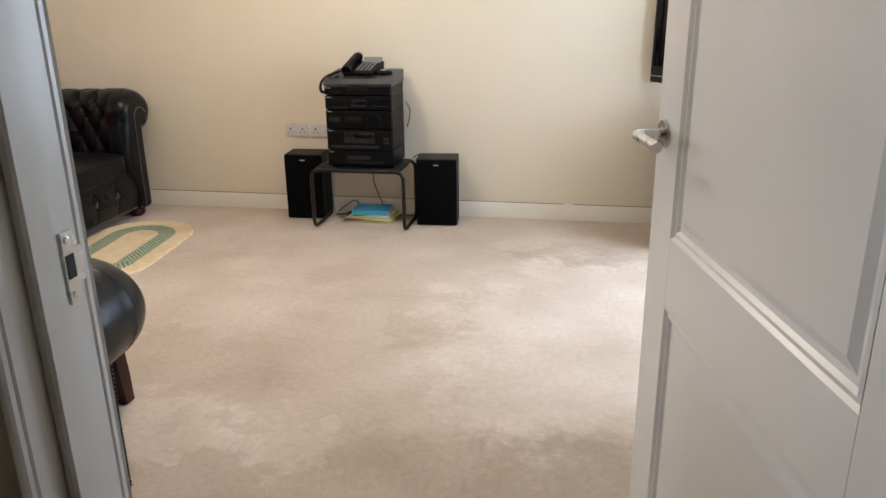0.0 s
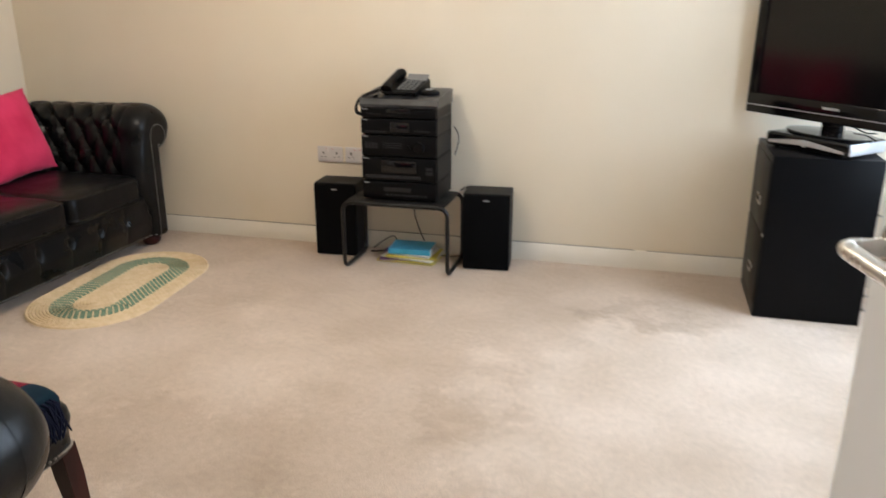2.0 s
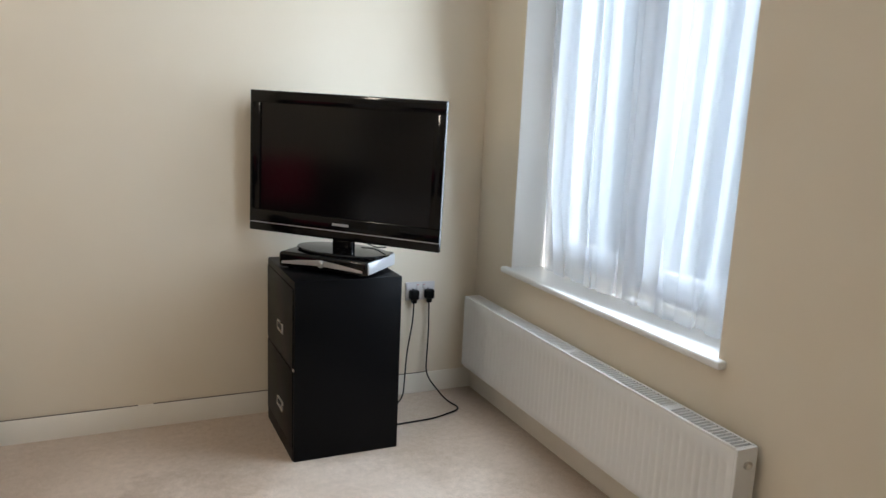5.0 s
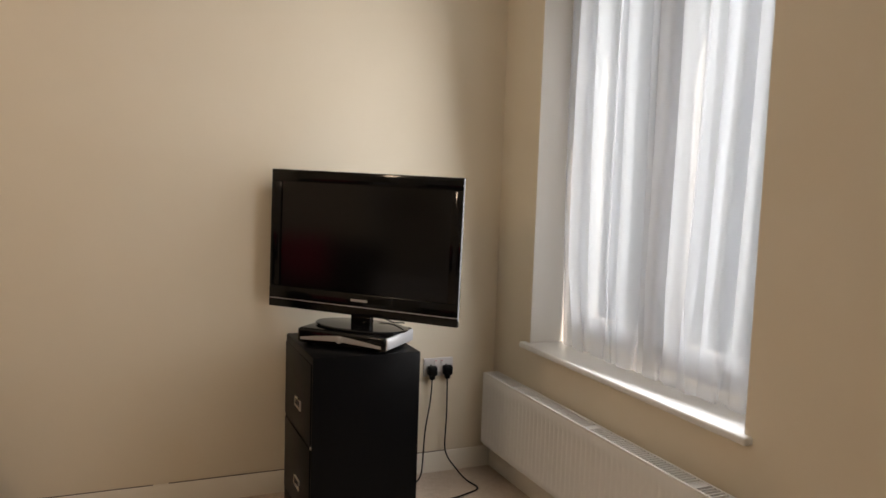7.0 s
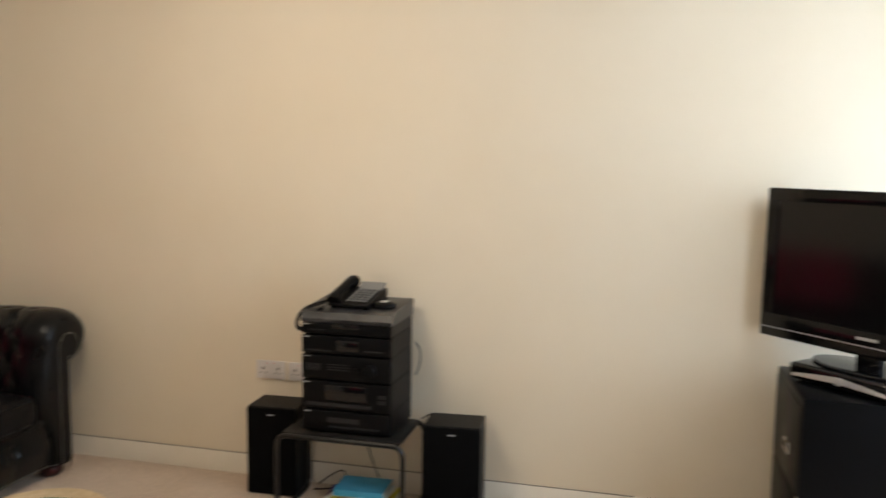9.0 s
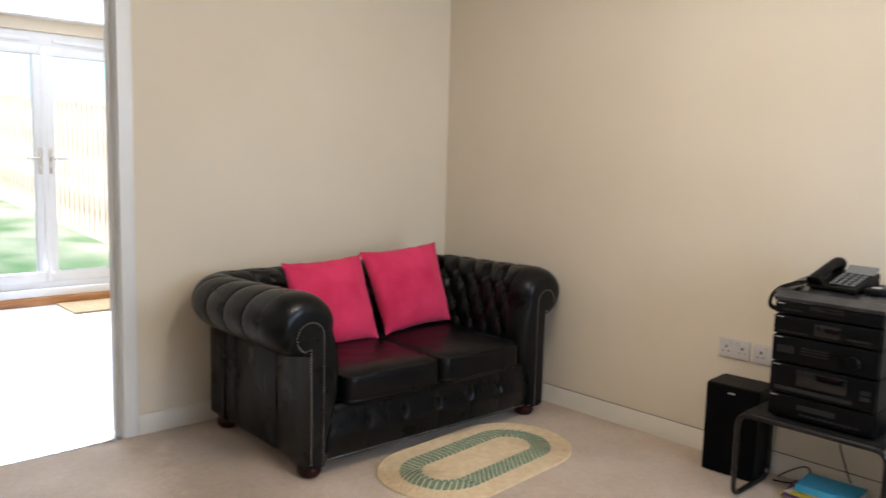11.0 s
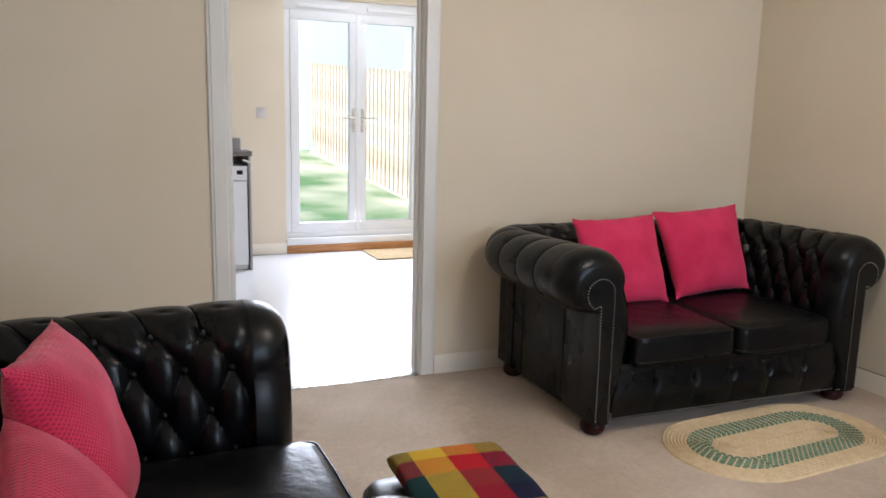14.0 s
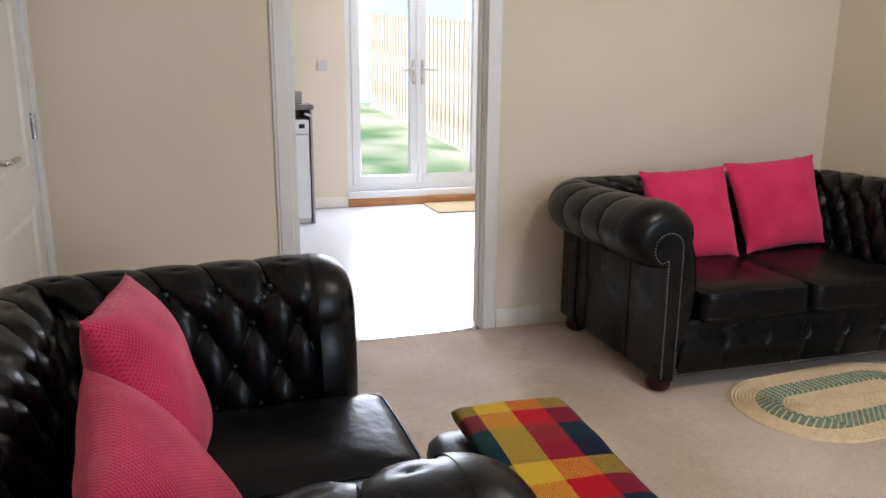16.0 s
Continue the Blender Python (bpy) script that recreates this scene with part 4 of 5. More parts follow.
def cushion(m, mat, label, w=0.43, t=0.075, seed=0, spread=0.0, wide=1.0):
    """A scatter cushion, local z through its thickness."""
    rg = Vector((seed * 3.7, seed * 1.9, seed))
    bm = bmesh.new()
    n = 40
    for sg in (1, -1):
        def at(u, v, sg=sg):
            a, b = 2 * u - 1, 2 * v - 1
            pin = (1 - 0.055 * (1 - a * a) * abs(b) ** 3) * (1 - 0.018 * abs(a * b) ** 7)
            pin2 = (1 - 0.055 * (1 - b * b) * abs(a) ** 3) * (1 - 0.018 * abs(a * b) ** 7)
            x, y = a * w / 2 * pin2, b * w / 2 * pin
            h = t * ((1 - abs(a) ** 2.6) * (1 - abs(b) ** 2.6)) ** 0.55
            h += 0.006 * noise.noise(Vector((x * 9, y * 9, sg)) + rg) * (1 - abs(a) ** 6) * (1 - abs(b) ** 6)
            ear = abs(a * b) ** 9
            x, y = x * (1 + 0.035 * ear), y * (1 + 0.035 * ear)
            rim = max(abs(a), abs(b)) ** 8
            x += rim * 0.004 * noise.noise(Vector((y * 22, 3.1, seed)))
            y += rim * 0.004 * noise.noise(Vector((x * 22, 7.7, seed)))
            droop = 0.010 * noise.noise(Vector((x * 6, y * 6, seed * 5.0)))
            return x * wide * (1 + spread * b), y, sg * h + droop
        sheet(bm, n, n, at)
    bmesh.ops.remove_doubles(bm, verts=bm.verts, dist=0.0008)
    c = single("cushion", bm, mat, label, "cushion", m, "pink cushions", angle=80)
    return c


cushion(pose(0.47, -1.18, 0.628, 0, 0, 0) @ pose(0, 0, 0, 0, 68, 0) @ pose(0, 0, 0, 0, 0, 92), PINK, "bright pink velvet scatter cushion on the sofa seat", 0.435, 0.07, 1, 0.02, 1.04)
cushion(pose(0.45, -0.672, 0.652, 0, 0, 0) @ pose(0, 0, 0, 0, 69, 0) @ pose(0, 0, 0, 0, 0, 93), PINK, "bright pink velvet scatter cushion tilted against the arm", 0.440, 0.07, 2, 0.07, 1.12)
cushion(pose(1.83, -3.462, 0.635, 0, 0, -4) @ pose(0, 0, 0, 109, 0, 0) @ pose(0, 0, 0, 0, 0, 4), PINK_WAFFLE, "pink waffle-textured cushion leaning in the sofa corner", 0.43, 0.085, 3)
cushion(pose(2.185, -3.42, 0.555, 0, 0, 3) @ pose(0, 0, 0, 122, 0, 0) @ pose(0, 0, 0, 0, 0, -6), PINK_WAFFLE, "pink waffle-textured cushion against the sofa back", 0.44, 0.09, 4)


# ---- footstool and blanket ----
def footstool():
    X0, X1, Y0, Y1 = 1.665, 2.245, -2.845, -2.395
    s = thing("footstool", "black leather footstool with square mahogany legs", "footstool", pose((X0 + X1) / 2, (Y0 + Y1) / 2, 0, 0, 0, -3))
    hx, hy = (X1 - X0) / 2, (Y1 - Y0) / 2

    def pad(u, v):
        t = 2 * math.pi * u
        cx, cy = math.cos(t), math.sin(t)
        ex = 0.22
        sx, sy = math.copysign(abs(cx) ** ex, cx), math.copysign(abs(cy) ** ex, cy)
        ring = [(0.0, 0.215), (0.95, 0.215), (0.97, 0.225), (0.97, 0.27), (0.985, 0.285), (1.0, 0.31), (0.985, 0.335), (0.93, 0.355), (0.6, 0.367), (0.0, 0.37)]
        q = v * 9
        i = min(8, int(q))
        f = q - i
        rr, z = [ring[i][n] + (ring[i + 1][n] - ring[i][n]) * f for n in (0, 1)]
        return hx * rr * sx, hy * rr * sy, z
    pd = part("padded_seat", sheet(bmesh.new(), 96, 27, pad, True), LEATHER, s, angle=70)
    bm = bmesh.new()
    for i in range(150):
        x, y, z = pad(i / 150, 2.15 / 9)
        lathe(bm, [(0.0045, 0.0), (0.004, 0.003), (0.001, 0.005)], 6, (x * 1.004, y * 1.004, z - 0.002))
    tagged(part("nail_trim", bm, NAIL, pd, "row of pewter upholstery nails"), kind="stuff")
    for sx in (-1, 1):
        for sy in (-1, 1):
            bm = bmesh.new()
            rings = []
            for z, h, out in ((0.22, 0.027, 0.0), (0.11, 0.0255, 0.021), (0.0, 0.023, 0.042)):
                cx, cy = sx * (hx - 0.060 - 0.35 * out), sy * (hy - 0.030 + out)
                rings.append([bm.verts.new((cx + a * h, cy + b * h, z)) for a, b in ((-1, -1), (1, -1), (1, 1), (-1, 1))])
            for A, B in zip(rings, rings[1:]):
                for k in range(4):
                    bm.faces.new((A[k], A[(k + 1) % 4], B[(k + 1) % 4], B[k]))
            bm.faces.new(rings[0])
            bm.faces.new(rings[-1])
            bmesh.ops.bevel(bm, geom=[e for e in bm.edges if abs(e.verts[0].co.z - e.verts[1].co.z) > 0.05], offset=0.003, segments=1, affect="EDGES")
            part("leg", bm, MAHOGANY, s, "tapered square mahogany leg")
    return s


footstool()


def blanket():
    """Folded throw over the stool, rounded at its folds, drooping a little over the edges."""
    s = thing("blanket", "folded yellow, red, green and navy plaid blanket on the footstool", "blanket", pose(1.945, -2.603, 0.366, 0, 0, -3))
    hx, hy, th = 0.297, 0.152, 0.050

    def at(u, v):
        x = -hx + 2 * hx * v
        t = 2 * math.pi * u
        c, sn = math.cos(t), math.sin(t)
        y = hy * math.copysign(abs(c) ** 0.3, c)
        z = th / 2 + th / 2 * math.copysign(abs(sn) ** 0.35, sn)
        end = max(0.0, (v - 0.88) / 0.12)
        z -= 0.020 * end * end
        if v < 0.06:
            k = 1 - (1 - v / 0.06) ** 2
            z = th / 2 + (z - th / 2) * max(0.12, k ** 0.5)
            x += 0.004
        wob = 0.006 * noise.noise(Vector((x * 6, y * 6, 2.2)))
        return x, y + 0.009 * noise.noise(Vector((x * 8, 0, c > 0))), z + (wob if sn > 0 else 0)
    bm = sheet(bmesh.new(), 72, 40, at, True)
    bmesh.ops.holes_fill(bm, edges=[e for e in bm.edges if len(e.link_faces) == 1])
    cl = part("blanket_cloth", bm, PLAID, s, angle=80)
    lm = bmesh.new()
    for zf in (0.33, 0.66):
        tube(lm, [Vector(at(0.25 * 0 + (0.02 if zf < 0.5 else 0.985), 0.03 + 0.95 * k / 20)) + Vector((0, 0.001, 0)) for k in range(21)], 0.0022, 5)
    part("fold_edge", lm, FRINGE_NAVY, cl)
    rg = random.Random(8)
    for mat, y0, y1, nm in ((FRINGE_GOLD, -0.14, -0.05, "gold"), (FRINGE_RED, -0.05, 0.055, "red"), (FRINGE_NAVY, 0.055, 0.13, "navy")):
        fb = bmesh.new()
        for i in range(int((y1 - y0) / 0.0052)):
            for lay in (0, 1):
                y = y0 + 0.0052 * i + rg.uniform(-0.002, 0.002)
                z = 0.012 + 0.018 * lay
                p = [Vector((hx - 0.012, y, z)), Vector((hx + 0.02, y + rg.uniform(-0.008, 0.008), z - 0.012)), Vector((hx + 0.034, y + rg.uniform(-0.014, 0.014), z - 0.045)),
                     Vector((hx + 0.034 + rg.uniform(-0.006, 0.004), y + rg.uniform(-0.02, 0.02), z - 0.078))]
                tube(fb, p, 0.0028, 5)
        part("fringe", fb, mat, s, nm + " wool tassels of the fringe")
    return s


blanket()


# ---- braided oval rug ----
def rug():
    s = thing("rug", "oval braided jute rug with a sage green band", "rug", pose(1.225, -0.905, 0.0, 0, 0, 4))
    L, W = 0.515, 0.29
    step = 0.0138
    n = int(W / step)
    part("centre_braid", boxed(-step * 0.7, -(L - W), 0.001, step * 0.7, L - W, 0.008, 0.003), STRAW, s)
    for k in range(n):
        off = k * step + step / 2
        r, seg = W - off, L - W
        length = 4 * seg + 2 * math.pi * r
        m = max(24, int(length / 0.014))

        def at(d, r=r, seg=seg, length=length):
            d = d % length
            if d < 2 * seg:
                return r, -seg + d
            d -= 2 * seg
            if d < math.pi * r:
                a = d / r
                return r * math.cos(a), seg + r * math.sin(a)
            d -= math.pi * r
            if d < 2 * seg:
                return -r, seg - d
            a = (d - 2 * seg) / r
            return -r * math.cos(a), -seg - r * math.sin(a)
        band = 0.100 < off < 0.188
        bm = bmesh.new()
        rings = []
        cols = 6
        for i in range(m * 2):
            d = length * i / (m * 2)
            x, y = at(d)
            x2, y2 = at(d + 0.004)
            t = Vector((x2 - x, y2 - y, 0)).normalized()
            nrm = Vector((t.y, -t.x, 0))
            zz = 0.0105 + (0.0010 if (i // 2 + k) % 2 else -0.0010)
            rings.append([bm.verts.new(Vector((x, y, 0)) + nrm * (a * step * 0.55) + Vector((0, 0, b * zz))) for a, b in ((-0.93, 0), (-0.86, 0.45), (-0.45, 0.92), (0.1, 1.04), (0.62, 0.86), (0.93, 0))])
        for i in range(len(rings)):
            A, B = rings[i], rings[(i + 1) % len(rings)]
            for c in range(cols - 1):
                f = bm.faces.new((A[c], A[c + 1], B[c + 1], B[c]))
                f.material_index = 1 if band and (i + 2 * (k % 2)) % 4 else 0
        part("braid_ring", bm, [STRAW, GREEN_BRAID], s, angle=180)
    return s


rug()


# ---- stereo corner ----
def stereo_table():
    s = thing("side_table", "black tubular steel side table with a dark top", "side table", pose(0, 0, 0))
    x0, x1, yf, yb = 2.155, 2.722, -0.395, -0.075
    part("tabletop", boxed(x0 + 0.03, yf + 0.01, 0.352, x1 - 0.03, yb - 0.005, 0.366, 0.004), VINYL, s)
    for i, x in enumerate((x0 + 0.012, x1 - 0.012)):
        sg = 1 if i == 0 else -1
        pts = [(x + sg * 0.10, yf, 0.355), (x, yf, 0.355), (x, yf, 0.012), (x, yb, 0.012), (x, yb, 0.355), (x + sg * 0.10, yb, 0.355)]
        part("leg_frame", tube(bmesh.new(), bend(pts, 0.05, 6), 0.0105, 10), BLACK_TUBE, s, "bent black steel tube")
    for y in (yf, yb):
        part("top_rail", tube(bmesh.new(), [(x0 + 0.10, y, 0.355), (x1 - 0.10, y, 0.355)], 0.0105, 10), BLACK_TUBE, s)
    return s


stereo_table()


def mark(owner, x0, z0, x1, z1, y):
    """One small button or printed bar on a front panel."""
    return part("button", boxed(x0, y, z0, x1, y + 0.004, z1), DIM_MARK, owner, smooth=False)


def stereo():
    X0, X1, Y, YB, Z = 2.262, 2.645, -0.352, -0.062, 0.3665
    s = thing("stereo", "black midi hi-fi stack of five units with a dusty turntable lid", "stereo", pose(0, 0, 0))
    hs = [0.093, 0.122, 0.108, 0.080, 0.052]
    z = Z + 0.006
    for fx in (X0 + 0.03, X1 - 0.03):
        for fy in (Y + 0.04, YB - 0.04):
            part("rubber_foot", lathe(bmesh.new(), [(0.014, Z), (0.014, Z + 0.008)], 12, (fx, fy, 0)), BLACK_PLASTIC, s)
    for i, h in enumerate(hs):
        u = part(["tuner_unit", "cassette_deck", "amplifier", "equaliser_unit", "turntable_base"][i], boxed(X0 + 0.004, Y + 0.012, z + 0.001, X1, YB, z + h - 0.001, 0.002, 1), BLACK_PLASTIC, s)
        fr = box(bmesh.new(), X0, Y, z + 0.004, X1 - 0.004, Y + 0.014, z + h - 0.004, 0.003, 2)
        part("front_panel", fr, BLACK_PLASTIC, u)
        part("maker_mark", boxed(X0 + 0.008, Y - 0.0008, z + h - 0.012, X0 + 0.036, Y + 0.001, z + h - 0.0085), GREY_MARK, u, smooth=False)
        bm = u
        if i == 0:
            for k in range(10):
                mark(bm, X0 + 0.12 + k * 0.022, z + 0.02, X0 + 0.136 + k * 0.022, z + 0.028, Y - 0.003)
            mark(bm, X0 + 0.11, z + 0.042, X0 + 0.25, z + 0.062, Y - 0.001)
        elif i == 1:
            mark(bm, X0 + 0.02, z + 0.016, X1 - 0.08, z + 0.030, Y - 0.004)
            mark(bm, X1 - 0.055, z + 0.04, X1 - 0.02, z + 0.055, Y - 0.002)
            mark(bm, X1 - 0.055, z + 0.062, X1 - 0.02, z + 0.077, Y - 0.002)
        elif i == 2:
            for k in range(4):
                mark(bm, X0 + 0.02 + k * 0.017, z + 0.04, X0 + 0.031 + k * 0.017, z + 0.068, Y - 0.003)
            for k in range(3):
                mark(bm, X0 + 0.11, z + 0.044 + k * 0.011, X0 + 0.21, z + 0.0475 + k * 0.011, Y - 0.002)
        elif i == 3:
            mark(bm, X0 + 0.02, z + 0.012, X0 + 0.13, z + 0.018, Y - 0.001)
            mark(bm, X0 + 0.27, z + 0.02, X0 + 0.35, z + 0.026, Y - 0.001)
        else:
            mark(bm, X0 + 0.03, z + 0.018, X0 + 0.1, z + 0.022, Y - 0.001)
        if i == 1:
            part("cassette_door", boxed(X0 + 0.10, Y - 0.005, z + 0.042, X1 - 0.10, Y + 0.002, z + h - 0.016, 0.004), DISPLAY, u)
        if i == 2:
            part("volume_knob", lathe(bmesh.new(), [(0.026, 0.0), (0.026, -0.014), (0.022, -0.019), (0.006, -0.019)], 28, (X1 - 0.085, Y, z + 0.052), "Y"), BLACK_PLASTIC, u)
            part("small_knob", lathe(bmesh.new(), [(0.010, 0.0), (0.010, -0.012), (0.006, -0.014)], 16, (X1 - 0.14, Y, z + 0.052), "Y"), BLACK_PLASTIC, u)
        if i == 3:
            part("display", boxed(X0 + 0.15, Y - 0.002, z + 0.016, X0 + 0.245, Y + 0.002, z + h - 0.018, 0.002), DISPLAY, u)
        if i == 4:
            part("disc_slot", boxed(X0 + 0.13, Y - 0.003, z + 0.028, X0 + 0.255, Y + 0.002, z + 0.048, 0.002), DISPLAY, u)
        z += h
    part("dust_lid", prism(bmesh.new(), [(Y - 0.004, z), (Y - 0.004, z + 0.014), (Y + 0.014, z + 0.038), (Y + 0.05, z + 0.048), (YB, z + 0.068), (YB, z)], X0 - 0.003, X1 + 0.006, "X"), SMOKED, s, "dusty smoked plastic turntable lid")
    return z


LID = stereo()


def speaker(x0, x1, yf, turn, label):
    w, d, h = x1 - x0, 0.19, 0.398
    s = thing("speaker", label, "speaker", pose((x0 + x1) / 2, yf + d / 2, 0, 0, 0, turn), "bookshelf speakers")
    part("cabinet", boxed(-w / 2, -d / 2 + 0.016, 0, w / 2, d / 2, h, 0.003, 1), VINYL, s)
    g = part("grille", boxed(-w / 2 + 0.002, -d / 2, 0.004, w / 2 - 0.002, -d / 2 + 0.015, h - 0.004, 0.006, 3), GRILLE, s, "black cloth grille")
    part("maker_mark", boxed(-0.015, -d / 2 - 0.0015, h - 0.034, 0.015, -d / 2 + 0.001, h - 0.029), GREY_MARK, g, smooth=False)


speaker(2.742, 2.980, -0.238, 5, "black bookshelf speaker standing on the carpet")
speaker(1.922, 2.152, -0.205, 3, "black bookshelf speaker partly behind the table leg")


def telephone():
    m = pose(2.445, -0.20, LID + 0.052, 3, 0, -6)
    s = thing("telephone", "black corded desk telephone with grey keys", "telephone", m)
    part("phone_base", prism(bmesh.new(), [(-0.10, 0.012), (-0.10, 0.022), (0.085, 0.062), (0.095, 0.056), (0.095, 0.005)], -0.085, 0.095, "X"), BLACK_PLASTIC, s)
    bm = bmesh.new()
    for i in range(4):
        for j in range(6):
            y = -0.075 + j * 0.023
            box(bm, -0.012 + i * 0.025, y, 0.025 + (y + 0.1) * 0.216, 0.004 + i * 0.025, y + 0.013, 0.031 + (y + 0.1) * 0.216, 0.001, 1)
    part("keypad", bm, KEY_GREY, s, "grey push buttons")
    part("display", prism(bmesh.new(), [(0.050, 0.052), (0.058, 0.052), (0.098, 0.076), (0.092, 0.082)], -0.020, 0.090, "X"), KEY_GREY, s, "tilted grey display panel")
    pts = [(-0.058, -0.10, 0.032), (-0.058, -0.078, 0.050), (-0.058, 0.0, 0.074), (-0.058, 0.065, 0.088), (-0.058, 0.088, 0.078)]
    bm = tube(bmesh.new(), bend(pts, 0.03, 5), lambda t: 0.019 + 0.011 * abs(2 * t - 1) ** 3, 14)
    part("handset", bm, BLACK_PLASTIC, s, "curved black handset")
    rg = 0.0
    pts = []
    path = bend([(-0.075, -0.09, 0.03), (-0.12, -0.10, 0.02), (-0.185, -0.14, -0.005), (-0.20, -0.165, -0.06), (-0.175, -0.168, -0.085), (-0.13, -0.166, -0.06), (-0.11, -0.14, 0.0), (-0.085, -0.11, 0.01)], 0.04, 10)
    for k in range(len(path) - 1):
        for q in range(6):
            p = Vector(path[k]).lerp(Vector(path[k + 1]), q / 6)
            rg += 0.9
            pts.append(p + Vector((math.cos(rg) * 0.006, math.sin(rg) * 0.004, math.sin(rg) * 0.006)))
    part("coiled_cord", tube(bmesh.new(), pts, 0.0028, 5), BLACK_PLASTIC, s, "coiled black cord hanging over the edge")
    for x, y in ((-0.07, -0.08), (0.08, -0.08), (-0.07, 0.08), (0.08, 0.08)):
        part("foot", boxed(x - 0.008, y - 0.008, -0.008, x + 0.008, y + 0.008, 0.016), BLACK_PLASTIC, s)


telephone()
bm = lathe(bmesh.new(), [(0.030, 0), (0.042, 0.004), (0.044, 0.014), (0.040, 0.022), (0.026, 0.028), (0.004, 0.029)], 24)
bmesh.ops.scale(bm, vec=(1.15, 0.85, 1), verts=bm.verts)
aw = thing("phone_answer_unit", "small black answering unit on the stereo lid", "handset", pose(2.578, -0.235, LID + 0.049, 3, 0, 10))
part("unit_body", bm, BLACK_PLASTIC, aw)
part("key_plate", lathe(bmesh.new(), [(0.018, 0.028), (0.018, 0.031), (0.012, 0.032)], 16), SILVER, aw)


def papers():
    rg = random.Random(3)
    rows = [("magazine", YELLOW_CARD, 0.31, 0.215, 0.007, 2.445, -0.135, -4, "yellow magazine at the bottom of the pile"),
            ("booklet", PURPLE_CARD, 0.28, 0.20, 0.006, 2.425, -0.125, 8, "purple booklet in the pile"),
            ("magazine", PAPER, 0.29, 0.20, 0.006, 2.455, -0.13, -9, "white magazine in the pile"),
            ("magazine", YELLOW_CARD, 0.27, 0.19, 0.005, 2.46, -0.128, 2, "yellow magazine in the pile"),
            ("booklet", PAPER, 0.24, 0.17, 0.010, 2.45, -0.12, -6, "white booklet in the pile"),
            ("folder", BLUE_CARD, 0.225, 0.16, 0.028, 2.448, -0.125, 3, "turquoise card folder on top of the pile")]
    z = 0.002
    for name, mat, w, d, h, x, y, a, label in rows:
        s = thing(name, label, "magazine" if name != "folder" else "folder", pose(x, y, z, 0, 0, a), "papers under the table")
        part("pages", boxed(-w / 2 + 0.003, -d / 2 + 0.003, 0.001, w / 2 - 0.003, d / 2 - 0.002, h - 0.001), PAPER, s, smooth=False)
        part("front_cover", boxed(-w / 2, -d / 2, h - 0.0012, w / 2, d / 2, h, 0.0004, 1), mat, s)
        part("back_cover", boxed(-w / 2, -d / 2, 0, w / 2, d / 2, 0.0012, 0.0004, 1), mat, s)
        part("spine", boxed(-w / 2 - 0.001, -d / 2, 0.0, -w / 2 + 0.001, d / 2, h), mat, s)
        if mat is BLUE_CARD:
            part("flap", boxed(-w / 2 - 0.001, -d / 2 - 0.0015, 0.002, w / 2, -d / 2 + 0.0005, h - 0.001, 0.0004, 1), mat, s)
        z += h + 0.0005


papers()
for pts, label in (([(2.50, -0.07, 0.37), (2.42, -0.03, 0.24), (2.47, -0.03, 0.10), (2.49, -0.04, 0.07)], "thin black cable hanging behind the table"),
                   ([(2.20, -0.05, 0.008), (2.26, -0.06, 0.06), (2.33, -0.05, 0.10), (2.34, -0.05, 0.03), (2.27, -0.08, 0.006), (2.20, -0.10, 0.006)], "black speaker cable looped by the wall"),
                   ([(2.60, -0.10, 0.012), (2.68, -0.12, 0.02), (2.76, -0.08, 0.03)], "black speaker cable on the carpet"),
                   ([(2.655, -0.045, 0.70), (2.675, -0.02, 0.66), (2.67, -0.015, 0.60), (2.655, -0.03, 0.55)], "black cable behind the stereo"),
                   ([(2.70, -0.09, 0.375), (2.74, -0.07, 0.40), (2.78, -0.03, 0.37), (2.80, -0.02, 0.20)], "black cable behind the speaker")):
    single("cable", tube(bmesh.new(), bend(pts, 0.06, 6), 0.003, 6), BLACK_PLASTIC, label, "cable", group="cables behind the stereo")


# ---- filing cabinet, box and television ----
def filing_cabinet():
    x0, x1, y0, y1, h = 4.118, 4.545, -0.525, -0.062, 0.71
    s = thing("filing_cabinet", "black two-drawer steel filing cabinet", "filing cabinet", pose(0, 0, 0))
    part("body", boxed(x0 + 0.005, y0, 0.0, x1, y1, h, 0.004, 2), STEEL_BLACK, s)
    for k, (z0, z1) in enumerate(((0.055, 0.362), (0.374, 0.682))):
        d = part("drawer", boxed(x0, y0 + 0.012, z0, x0 + 0.02, y1 - 0.012, z1, 0.003, 2), STEEL_BLACK, s)
        zc, yc = z1 - 0.195, (y0 + y1) / 2 - 0.03
        hb = bmesh.new()
        for a in ((yc - 0.045, zc - 0.022, yc + 0.045, zc - 0.012), (yc - 0.045, zc + 0.012, yc + 0.045, zc + 0.018), (yc - 0.045, zc - 0.012, yc - 0.038, zc + 0.012), (yc + 0.038, zc - 0.012, yc + 0.045, zc + 0.012)):
            box(hb, x0 - 0.006, a[0], a[1], x0 + 0.001, a[2], a[3], 0.0015, 1)
        hd = part("handle", hb, STEEL, d, "chrome recessed handle frame")
        part("recess", boxed(x0 - 0.002, yc - 0.038, zc - 0.012, x0 + 0.0005, yc + 0.038, zc + 0.012), SOCKET_DARK, hd, smooth=False)
    part("plinth", boxed(x0 + 0.003, y0 + 0.01, 0.0, x0 + 0.02, y1 - 0.01, 0.05), STEEL_BLACK, s)
    part("lock", lathe(bmesh.new(), [(0.008, 0.0), (0.008, -0.004)], 12, (x0 + 0.005, y0 + 0.008, 0.37), "X"), STEEL, s)


